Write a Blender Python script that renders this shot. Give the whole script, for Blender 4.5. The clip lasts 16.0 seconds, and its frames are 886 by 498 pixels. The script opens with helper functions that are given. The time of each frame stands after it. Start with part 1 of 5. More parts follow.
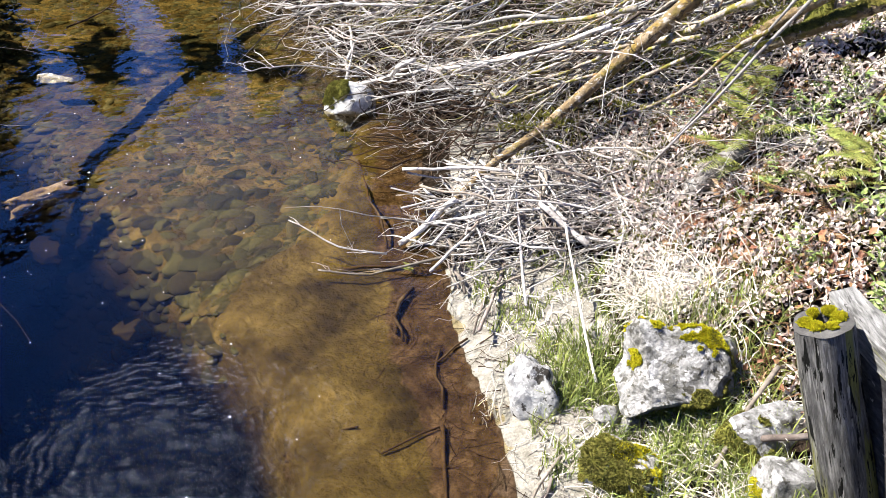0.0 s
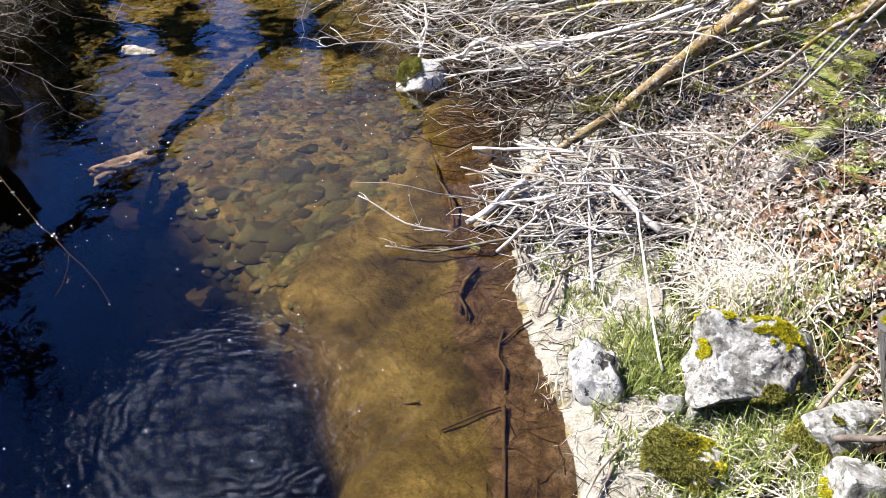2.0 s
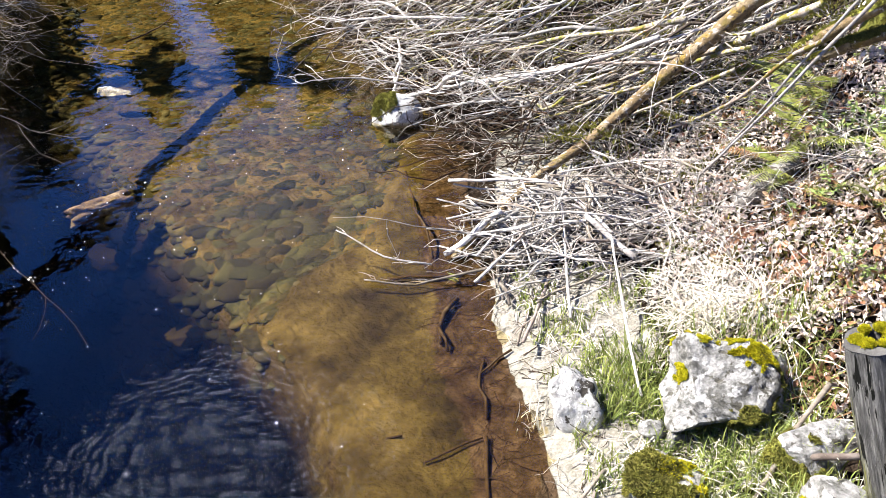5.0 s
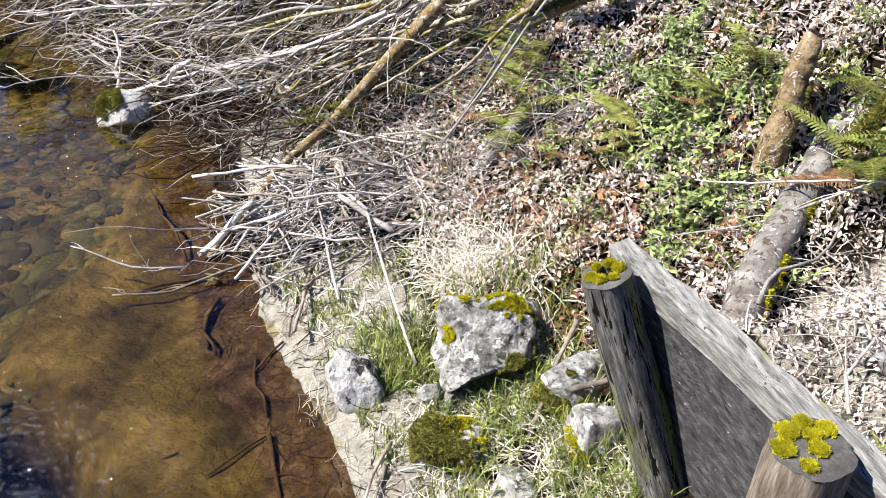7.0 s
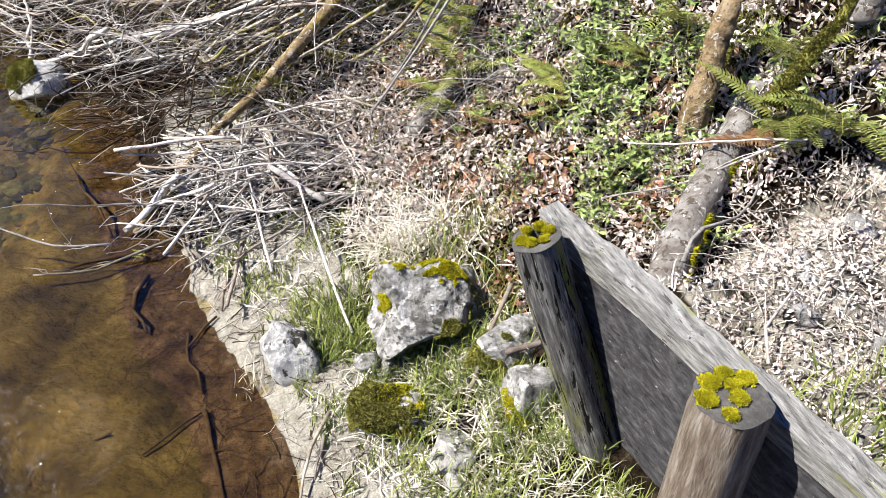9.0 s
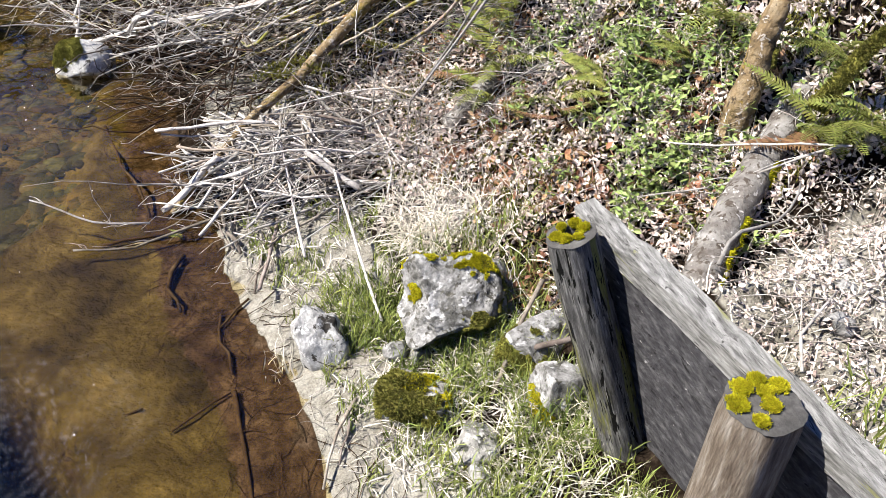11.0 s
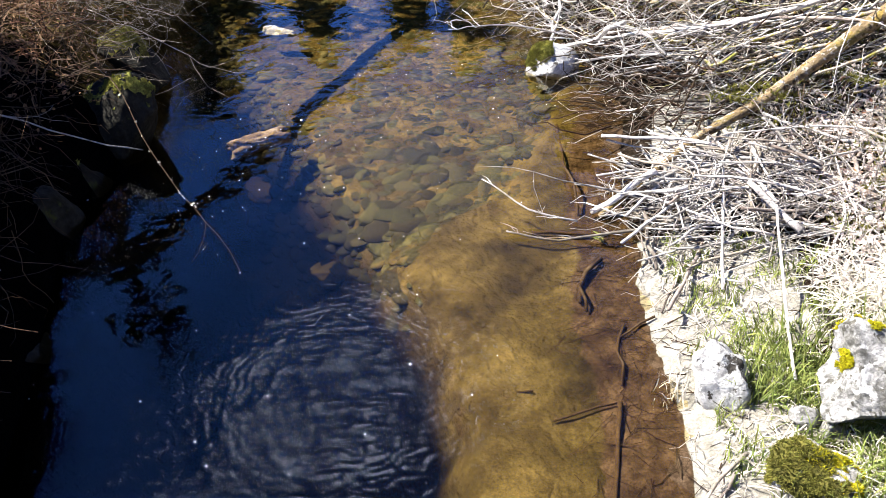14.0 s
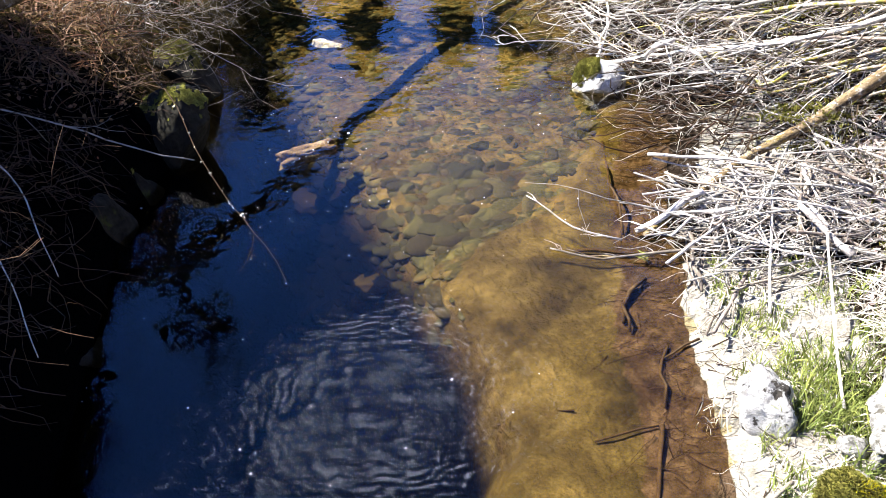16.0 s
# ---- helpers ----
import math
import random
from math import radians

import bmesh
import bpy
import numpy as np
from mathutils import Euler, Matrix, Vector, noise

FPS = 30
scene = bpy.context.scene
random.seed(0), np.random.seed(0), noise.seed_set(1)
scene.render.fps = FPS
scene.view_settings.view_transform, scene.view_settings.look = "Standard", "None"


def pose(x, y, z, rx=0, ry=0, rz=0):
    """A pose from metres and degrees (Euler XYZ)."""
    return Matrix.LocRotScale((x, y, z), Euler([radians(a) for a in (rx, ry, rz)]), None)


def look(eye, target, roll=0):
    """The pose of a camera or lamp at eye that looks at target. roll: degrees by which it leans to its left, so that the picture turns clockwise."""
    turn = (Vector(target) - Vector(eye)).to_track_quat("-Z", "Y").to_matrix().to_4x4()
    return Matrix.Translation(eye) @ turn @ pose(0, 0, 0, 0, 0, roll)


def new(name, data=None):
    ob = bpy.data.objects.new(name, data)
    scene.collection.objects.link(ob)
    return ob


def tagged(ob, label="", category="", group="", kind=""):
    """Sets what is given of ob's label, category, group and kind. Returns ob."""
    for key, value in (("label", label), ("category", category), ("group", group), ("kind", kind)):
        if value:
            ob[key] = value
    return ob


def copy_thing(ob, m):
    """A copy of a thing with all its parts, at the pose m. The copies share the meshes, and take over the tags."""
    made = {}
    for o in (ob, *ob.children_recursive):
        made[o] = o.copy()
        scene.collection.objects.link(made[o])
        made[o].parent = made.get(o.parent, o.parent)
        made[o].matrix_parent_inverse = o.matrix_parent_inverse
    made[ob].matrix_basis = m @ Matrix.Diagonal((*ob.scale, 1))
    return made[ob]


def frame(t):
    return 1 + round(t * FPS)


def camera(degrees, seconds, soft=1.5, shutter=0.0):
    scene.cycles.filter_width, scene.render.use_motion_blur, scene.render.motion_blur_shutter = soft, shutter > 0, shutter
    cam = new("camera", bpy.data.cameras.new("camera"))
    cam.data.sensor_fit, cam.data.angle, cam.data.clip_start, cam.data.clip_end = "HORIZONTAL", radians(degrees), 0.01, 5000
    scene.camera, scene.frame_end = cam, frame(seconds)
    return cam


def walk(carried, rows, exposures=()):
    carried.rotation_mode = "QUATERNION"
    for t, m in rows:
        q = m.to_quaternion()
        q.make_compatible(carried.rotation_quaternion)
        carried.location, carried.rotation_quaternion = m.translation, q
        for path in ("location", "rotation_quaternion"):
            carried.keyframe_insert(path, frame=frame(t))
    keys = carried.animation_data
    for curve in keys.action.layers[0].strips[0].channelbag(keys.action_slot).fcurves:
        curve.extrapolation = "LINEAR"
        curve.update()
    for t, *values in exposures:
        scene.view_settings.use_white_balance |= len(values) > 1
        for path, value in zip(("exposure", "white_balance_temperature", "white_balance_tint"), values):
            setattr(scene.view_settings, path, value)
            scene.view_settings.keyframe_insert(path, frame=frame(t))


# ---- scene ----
# ---------------------------------------------------------------- camera
cam = camera(59.93, 16.0, soft=0.5)
# seconds, eye (metres), Euler angles (degrees)
PATH = [
    (0.0, 0.000, -0.000, 3.300, 56.00, 0.00, 0.00),
    (0.5, 0.014, 0.005, 3.288, 55.42, 0.23, 0.26),
    (1.0, 0.005, 0.006, 3.293, 55.26, 0.50, 1.42),
    (1.5, -0.007, 0.021, 3.281, 54.79, 0.86, 4.23),
    (2.0, -0.021, 0.003, 3.284, 54.62, 0.84, 5.22),
    (2.5, -0.024, 0.000, 3.288, 54.98, 1.02, 5.91),
    (3.0, -0.022, -0.004, 3.287, 55.80, 1.25, 6.10),
    (3.2, -0.022, -0.004, 3.287, 56.11, 1.21, 6.09),
    (5.3, 0.013, -0.030, 3.330, 57.00, 1.66, 1.43),
    (5.5, 0.015, -0.033, 3.334, 57.12, 1.11, -1.24),
    (6.0, 0.037, -0.018, 3.328, 56.93, 0.11, -10.08),
    (6.5, 0.070, 0.003, 3.303, 56.10, -0.95, -15.20),
    (7.0, 0.066, 0.005, 3.302, 55.47, -1.28, -15.71),
    (7.5, 0.073, 0.004, 3.295, 55.14, -1.32, -17.01),
    (8.0, 0.090, -0.003, 3.292, 54.65, -1.86, -20.03),
    (8.2, 0.094, -0.003, 3.292, 54.27, -2.16, -20.83),
    (10.3, 0.093, 0.003, 3.294, 52.75, -3.35, -18.75),
    (10.5, 0.091, 0.003, 3.294, 52.62, -3.24, -18.32),
    (11.0, 0.078, -0.001, 3.295, 52.54, -3.12, -17.21),
    (11.5, 0.064, -0.020, 3.305, 52.68, -2.50, -15.80),
    (12.0, 0.059, 0.009, 3.284, 52.52, -2.22, -14.18),
    (12.5, 0.019, 0.011, 3.284, 52.95, -0.21, -6.59),
    (13.0, 0.002, 0.040, 3.253, 54.40, 2.42, 4.16),
    (13.5, -0.033, 0.037, 3.260, 54.56, 2.90, 10.06),
    (14.0, -0.047, 0.034, 3.249, 53.94, 3.40, 14.20),
    (14.5, -0.064, 0.033, 3.279, 53.68, 3.69, 15.76),
    (15.0, -0.069, 0.033, 3.293, 53.91, 4.13, 16.79),
    (15.5, -0.073, 0.018, 3.303, 54.62, 4.18, 16.86),
    (16.0, -0.071, 0.021, 3.305, 54.86, 4.04, 17.36),
]
EXPOSURES = [(0.0, 2.05), (3.2, 2.1), (5.5, 2.2), (6.0, 1.95), (7.0, 1.75), (8.0, 1.7), (12.0, 1.65), (13.0, 1.95), (14.0, 2.35), (16.0, 2.55)]
walk(cam, [(t, pose(x, y, z, rx, ry, rz)) for t, x, y, z, rx, ry, rz in PATH], EXPOSURES)

# ---------------------------------------------------------------- light
SUN_AZ, SUN_EL = radians(-80), radians(50)  # azimuth from +y, minus: towards -x
world = bpy.data.worlds.new("sky")
scene.world = world
world.use_nodes = True
wn = world.node_tree
sky = wn.nodes.new("ShaderNodeTexSky")
sky.sky_type, sky.sun_disc = "NISHITA", False
sky.ozone_density, sky.dust_density, sky.altitude = 5.0, 0.0, 2500.0
sky.sun_elevation, sky.sun_rotation = SUN_EL, SUN_AZ
wn.nodes["Background"].inputs["Strength"].default_value = 0.034
# drifting white clouds over the blue
wc, wm, wx, wo, wr, wt = (wn.nodes.new("ShaderNode" + k) for k in ("TexCoord", "Mapping", "TexNoise", "Mix", "ValToRGB", "Mix"))
wm.inputs["Location"].default_value = (3.65, 12.21, 19.87)
wx.inputs["Scale"].default_value, wx.inputs["Detail"].default_value, wx.inputs["Roughness"].default_value = 2.6, 7.0, 0.55
wr.color_ramp.elements[0].position, wr.color_ramp.elements[1].position = 0.62, 0.75
wo.data_type = "RGBA"
wo.inputs[7].default_value = (44.0, 48.0, 61.0, 1)
wn.links.new(wc.outputs["Generated"], wm.inputs["Vector"])
wn.links.new(wm.outputs["Vector"], wx.inputs["Vector"])
wn.links.new(wx.outputs["Fac"], wr.inputs["Fac"])
wn.links.new(wr.outputs["Color"], wo.inputs[0])
# a clear mountain sky: deep blue
wt.data_type, wt.blend_type = "RGBA", "MULTIPLY"
wt.inputs[0].default_value, wt.inputs[7].default_value = 1.0, (0.60, 1.0, 1.80, 1)
wn.links.new(sky.outputs["Color"], wt.inputs[6])
wn.links.new(wt.outputs[2], wo.inputs[6])
wn.links.new(wo.outputs[2], wn.nodes["Background"].inputs["Color"])
sun_data = bpy.data.lights.new("sun", "SUN")
sun_data.energy, sun_data.angle, sun_data.color = 5.0, radians(0.5), (1.0, 0.96, 0.90)
sun = new("sun", sun_data)
sun_dir = Vector((math.sin(SUN_AZ) * math.cos(SUN_EL), math.cos(SUN_AZ) * math.cos(SUN_EL), math.sin(SUN_EL)))
sun.matrix_world = look(sun_dir * 40, (0, 0, 0))


# ---------------------------------------------------------------- plan: heights of the ground
RIGHT_SHORE = [(-40, 3.0), (0, 0.6), (1.5, 0.45), (2.27, 0.37), (2.55, 0.40), (3.05, 0.33), (3.68, 0.14), (4.16, 0.04), (4.46, 0.06),
               (5.06, -0.11), (5.77, -0.19), (6.76, -0.19), (7.1, -0.4), (7.9, -0.75), (9.5, -1.4), (11.2, -2.2), (15, -4), (40, -12)]
LEFT_SHORE = [(-40, -4), (0, -2.5), (1.8, -3.1), (2.5, -3.45), (3.4, -3.95), (4.3, -4.45), (5.2, -4.6), (5.8, -4.8), (6.8, -5.4),
              (7.6, -5.7), (8.5, -6.0), (9.9, -6.2), (15, -8.5), (40, -18)]

SHELF_EDGE = [(-40, -0.2), (0, -0.2), (2.0, -0.54), (2.4, -0.62), (2.9, -0.73), (3.45, -0.86), (3.65, -0.96), (3.9, -1.22), (4.2, -1.43), (4.6, -1.43),
              (5.0, -1.30), (5.3, -0.85), (7, -0.75), (40, -0.75)]


def shore(table, y):
    return np.interp(y, [p[0] for p in table], [p[1] for p in table])


def smooth(a, b, v):
    k = np.clip((v - a) / (b - a), 0, 1)
    return k * k * (3 - 2 * k)


def waves(x, y, seed=0.0):
    """A cheap sum of sines that stands in for uneven ground, about -1 to 1."""
    return (np.sin(2.1 * x + 1.3 * y + seed) + np.sin(-1.7 * x + 2.9 * y + 2 * seed + 1) + 0.6 * np.sin(5.3 * x - 3.1 * y + seed)
            + 0.6 * np.sin(4.1 * x + 6.3 * y - seed) + 0.3 * np.sin(11 * x + 7 * y) + 0.3 * np.sin(9 * y - 13 * x)) / 2.8


def height(x, y):
    """The ground's height: the creek's bed, the sand bar, the wooded bank and the shaded bank."""
    x, y = np.asarray(x, float), np.asarray(y, float)
    d = x - shore(RIGHT_SHORE, y) + 0.05 * np.sin(7.3 * y + 1) + 0.035 * np.sin(17 * y) + 0.015 * np.sin(31 * y + 2) + smooth(5.3, 5.9, y) * smooth(9, 7.2, y) * (0.10 * np.sin(5.1 * y + 2) + 0.06 * np.sin(11.3 * y))
    e = shore(LEFT_SHORE, y) - x
    bank = np.interp(d, [0, 0.15, 0.9, 1.5, 2.6, 5, 12, 40, 400], [0, 0.05, 0.17, 0.40, 1.15, 2.9, 6.5, 9, 12])
    fill = 1.22 + 0.12 * (x - 1.75)
    bank = np.maximum(bank, fill * smooth(1.84, 1.94, x) * smooth(2.55, 1.95, y))
    far = np.interp(e, [0, 0.12, 0.6, 2, 8, 40, 400], [0, 0.35, 0.75, 1.4, 3.4, 7, 12])
    # the bed: a silted shelf beside the bar, cobbles upstream, a pool below
    shelf = np.interp(-d, [0, 0.12, 0.6, 3], [0, -0.035, -0.09, -0.24])
    edge = shore(SHELF_EDGE, y) + 0.03 * np.sin(6.9 * y) + 0.025 * np.sin(13 * y + 5 * x)
    drop = smooth(-0.03, 0.48, edge - x)
    pool = smooth(0.9, -0.8, y - 4.1 + 1.2 * (x + 2) + 0.12 * np.sin(3.1 * x + 2.3 * y)) * smooth(-0.50, -0.95, x)
    bed = shelf * (1 - drop) + drop * np.minimum(shelf, -0.30 - 0.75 * pool)
    bed = np.maximum(bed, -1.1)
    bed = np.where(e > -0.5, np.minimum(bed, -0.05) * np.clip(-e / 0.5, 0, 1) - 0.0, bed)
    z = np.where(d > 0, bank, np.where(e > 0, far, bed))
    rough = np.where(d > 0, 0.085 * np.clip(d - 0.9, 0, 1) * (1 + 0.9 * np.sin(9.1 * x + 3 * y) * np.sin(8.3 * y - 4 * x)), np.where(e > 0, 0.10 * np.clip(e, 0, 1), 0.012))
    hump = np.where(d > 0, 0.075 * smooth(1.1, 1.7, d) * smooth(9, 6, d), 0.0) * (np.abs(waves(2.9 * x, 2.9 * y, 4.0)) ** 0.7 - 0.45)
    return z + rough * waves(1.6 * x, 1.6 * y, 0.7) + hump


def hz(x, y):
    return float(height(x, y))

# ---------------------------------------------------------------- node materials
def ramp(nt, stops, fac):
    r = nt.nodes.new("ShaderNodeValToRGB")
    while len(r.color_ramp.elements) < len(stops):
        r.color_ramp.elements.new(0.5)
    for e, (p, c) in zip(r.color_ramp.elements, stops):
        e.position, e.color = p, (*c, 1)
    nt.links.new(fac, r.inputs["Fac"])
    return r.outputs["Color"]


def noise_tex(nt, vector, scale, detail=6.0, rough=0.6, distort=0.0):
    n = nt.nodes.new("ShaderNodeTexNoise")
    n.inputs["Scale"].default_value, n.inputs["Detail"].default_value = scale, detail
    n.inputs["Roughness"].default_value, n.inputs["Distortion"].default_value = rough, distort
    nt.links.new(vector, n.inputs["Vector"])
    return n.outputs["Fac"]


def mix_colour(nt, fac, a, b, kind="MIX"):
    m = nt.nodes.new("ShaderNodeMix")
    m.data_type, m.blend_type = "RGBA", kind
    for socket, v in ((m.inputs[0], fac), (m.inputs[6], a), (m.inputs[7], b)):
        if isinstance(v, (int, float)):
            socket.default_value = v
        elif isinstance(v, tuple):
            socket.default_value = (*v, 1)
        else:
            nt.links.new(v, socket)
    return m.outputs[2]


def to_range(nt, v, a, b, lo, hi):
    m = nt.nodes.new("ShaderNodeMapRange")
    m.interpolation_type = "SMOOTHSTEP"
    nt.links.new(v, m.inputs["Value"])
    for k, q in (("From Min", a), ("From Max", b), ("To Min", lo), ("To Max", hi)):
        m.inputs[k].default_value = q
    return m.outputs["Result"]


def coords(nt, stretch=(1, 1, 1)):
    c = nt.nodes.new("ShaderNodeTexCoord")
    m = nt.nodes.new("ShaderNodeMapping")
    m.inputs["Scale"].default_value = stretch
    nt.links.new(c.outputs["Object"], m.inputs["Vector"])
    return m.outputs["Vector"]


def bumped(nt, height, strength, distance=0.01):
    b = nt.nodes.new("ShaderNodeBump")
    b.inputs["Strength"].default_value, b.inputs["Distance"].default_value = strength, distance
    nt.links.new(height, b.inputs["Height"])
    return b.outputs["Normal"]


def surface(name, stops, scale=4.0, rough=0.85, bump=0.5, fine=30.0, vary="", spread=0.35, stretch=(1, 1, 1), patches=(), thin=0.0, gloss=0.12,
            distance=0.01, murk=()):
    """A material from a colour ramp over noise, finer grain, and patches of other colours: (colour, scale, threshold,
    width).
    vary: "island" or "object", so that alike pieces differ in brightness. thin: the share of light that shines through
    (leaves). murk: the heights between which deep water's dimming is put into the colour."""
    m = bpy.data.materials.new(name)
    m.use_nodes = True
    nt = m.node_tree
    bsdf = nt.nodes["Principled BSDF"]
    v = coords(nt, stretch)
    col = ramp(nt, stops, noise_tex(nt, v, scale, 8.0, 0.65))
    grain = noise_tex(nt, v, fine, 5.0, 0.7)
    for colour, s, limit, width in patches:
        col = mix_colour(nt, to_range(nt, noise_tex(nt, v, s, 6.0, 0.62, 0.4), limit, limit + width, 0.0, 1.0), col, colour)
    k = nt.nodes.new("ShaderNodeCombineColor")
    value = to_range(nt, grain, 0.25, 0.75, 0.72, 1.22)
    for i in range(3):
        nt.links.new(value, k.inputs[i])
    col = mix_colour(nt, 1.0, col, k.outputs[0], "MULTIPLY")
    if vary:
        src = nt.nodes.new("ShaderNodeNewGeometry" if vary == "island" else "ShaderNodeObjectInfo")
        rnd = src.outputs["Random Per Island" if vary == "island" else "Random"]
        hsv = nt.nodes.new("ShaderNodeHueSaturation")
        nt.links.new(to_range(nt, rnd, 0.0, 1.0, 1.0 - spread, 1.0 + spread), hsv.inputs["Value"])
        shift = nt.nodes.new("ShaderNodeMath")
        shift.operation = "PINGPONG"
        shift.inputs[1].default_value = 0.13
        nt.links.new(rnd, shift.inputs[0])
        nt.links.new(to_range(nt, shift.outputs[0], 0.0, 0.13, 0.485, 0.515), hsv.inputs["Hue"])
        nt.links.new(col, hsv.inputs["Color"])
        col = hsv.outputs["Color"]
    # light lost with depth, mixed into the colour as near-black by height
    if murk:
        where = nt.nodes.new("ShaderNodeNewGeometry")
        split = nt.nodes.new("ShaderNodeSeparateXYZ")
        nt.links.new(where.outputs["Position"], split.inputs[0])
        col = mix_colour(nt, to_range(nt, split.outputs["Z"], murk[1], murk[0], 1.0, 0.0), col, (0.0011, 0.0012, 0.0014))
    nt.links.new(col, bsdf.inputs["Base Color"])
    bsdf.inputs["Roughness"].default_value = rough
    bsdf.inputs["Specular IOR Level"].default_value = gloss
    if bump:
        nt.links.new(bumped(nt, grain, bump, distance), bsdf.inputs["Normal"])
    if thin:
        t = nt.nodes.new("ShaderNodeBsdfTranslucent")
        nt.links.new(col, t.inputs["Color"])
        mx = nt.nodes.new("ShaderNodeMixShader")
        mx.inputs[0].default_value = thin
        nt.links.new(bsdf.outputs[0], mx.inputs[1])
        nt.links.new(t.outputs[0], mx.inputs[2])
        nt.links.new(mx.outputs[0], nt.nodes["Material Output"].inputs["Surface"])
    return m


WOOD_PALE = surface("driftwood", [(0.25, (0.116, 0.095, 0.082)), (0.45, (0.299, 0.275, 0.252)), (0.7, (0.449, 0.432, 0.411))], 9, bump=0.6, fine=60,
                    vary="object", spread=0.5)
WOOD_BROWN = surface("dull_branch", [(0.25, (0.072, 0.056, 0.045)), (0.5, (0.180, 0.149, 0.122)), (0.75, (0.324, 0.288, 0.252))], 9, bump=0.6, fine=50, vary="object", spread=0.4)
# dead wood with the shade inside the brush put into its colour
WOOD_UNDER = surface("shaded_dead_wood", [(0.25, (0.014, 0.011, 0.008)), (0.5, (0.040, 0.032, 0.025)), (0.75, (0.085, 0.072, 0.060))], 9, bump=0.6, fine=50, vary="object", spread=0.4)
WOOD_TWIG = surface("dead_twig", [(0.3, (0.135, 0.110, 0.092)), (0.5, (0.282, 0.257, 0.233)), (0.75, (0.416, 0.397, 0.373))], 9, bump=0.3, fine=60,
                    vary="island", spread=0.55)
WOOD_MOSSY = surface("mossy_bark", [(0.3, (0.163, 0.129, 0.095)), (0.5, (0.286, 0.245, 0.197)), (0.75, (0.394, 0.367, 0.326))], 10, bump=0.8, fine=40,
                     patches=[((0.15, 0.135, 0.030), 12.0, 0.50, 0.06), ((0.24, 0.14, 0.05), 17.0, 0.58, 0.06)], vary="object", spread=0.2)
# dark wood: soaked sticks, litter, and twigs that stand in for shade
WOOD_DARK = surface("soaked_and_shaded_wood", [(0.3, (0.021, 0.012, 0.007)), (0.6, (0.054, 0.033, 0.019)), (0.8, (0.083, 0.054, 0.029))], 12, bump=0.4, fine=50,
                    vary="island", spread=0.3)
WOOD_SILTED = surface("silted_wood", [(0.3, (0.022, 0.014, 0.008)), (0.6, (0.050, 0.032, 0.018)), (0.8, (0.095, 0.064, 0.036))], 12, bump=0.4, fine=50, vary="island", spread=0.3, gloss=0.0)
BARK = surface("grey_bark", [(0.3, (0.065, 0.053, 0.045)), (0.5, (0.146, 0.134, 0.121)), (0.72, (0.251, 0.243, 0.230))], 7, bump=1.0, fine=24, distance=0.02,
               patches=[((0.06, 0.048, 0.038), 22.0, 0.54, 0.05), ((0.42, 0.40, 0.38), 26.0, 0.60, 0.05)])
BARK_BROWN = surface("brown_mossy_bark", [(0.3, (0.070, 0.049, 0.028)), (0.5, (0.168, 0.119, 0.063)), (0.75, (0.322, 0.266, 0.182))], 8, bump=1.0, fine=30,
                     distance=0.02, patches=[((0.055, 0.04, 0.025), 18.0, 0.55, 0.06), ((0.13, 0.10, 0.03), 5.0, 0.55, 0.1), ((0.36, 0.33, 0.29), 21.0, 0.57, 0.05), ((0.19, 0.13, 0.035), 9.0, 0.58, 0.06)])
MOSS = surface("yellow_green_moss", [(0.3, (0.22, 0.20, 0.010)), (0.55, (0.46, 0.42, 0.018)), (0.8, (0.62, 0.56, 0.04))], 14, 0.95, 0.3, 90, vary="island",
               spread=0.35, thin=0.35, gloss=0.1)
MOSS_DARK = surface("deep_green_moss", [(0.3, (0.068, 0.063, 0.018)), (0.55, (0.165, 0.158, 0.033)), (0.8, (0.330, 0.300, 0.075))], 12, 0.95, 0.5, 80,
                    vary="island", spread=0.4, thin=0.15, gloss=0.1)
ROCK_WHITE = surface("lichen_white_stone", [(0.38, (0.085, 0.082, 0.074)), (0.5, (0.20, 0.195, 0.185)), (0.62, (0.33, 0.322, 0.31))], 13, 0.9, 1.0, 55, distance=0.02,
                     patches=[((0.46, 0.45, 0.435), 9.0, 0.56, 0.06), ((0.075, 0.07, 0.058), 17.0, 0.57, 0.05), ((0.20, 0.13, 0.10), 4.0, 0.66, 0.06)])
ROCK_LICHEN = surface("white_lichen_on_dark_stone", [(0.3, (0.186, 0.180, 0.174)), (0.5, (0.347, 0.341, 0.329)), (0.7, (0.434, 0.428, 0.415))], 12, 0.9, 1.0, 50, distance=0.02,
                      patches=[((0.045, 0.040, 0.034), 8.0, 0.57, 0.04), ((0.62, 0.61, 0.59), 26.0, 0.58, 0.04)])
ROCK_GREY = surface("grey_stone", [(0.3, (0.11, 0.105, 0.095)), (0.5, (0.25, 0.24, 0.22)), (0.7, (0.40, 0.39, 0.36))], 14, 0.9, 1.0, 50, distance=0.02,
                    patches=[((0.06, 0.06, 0.05), 11.0, 0.56, 0.05), ((0.50, 0.49, 0.47), 13.0, 0.57, 0.05), ((0.17, 0.15, 0.04), 5.0, 0.60, 0.08)])
ROCK_PINK = surface("pinkish_creek_stone", [(0.3, (0.06, 0.04, 0.026)), (0.5, (0.12, 0.085, 0.06)), (0.7, (0.24, 0.20, 0.165))], 10, 0.8, 0.8, 40, distance=0.012)
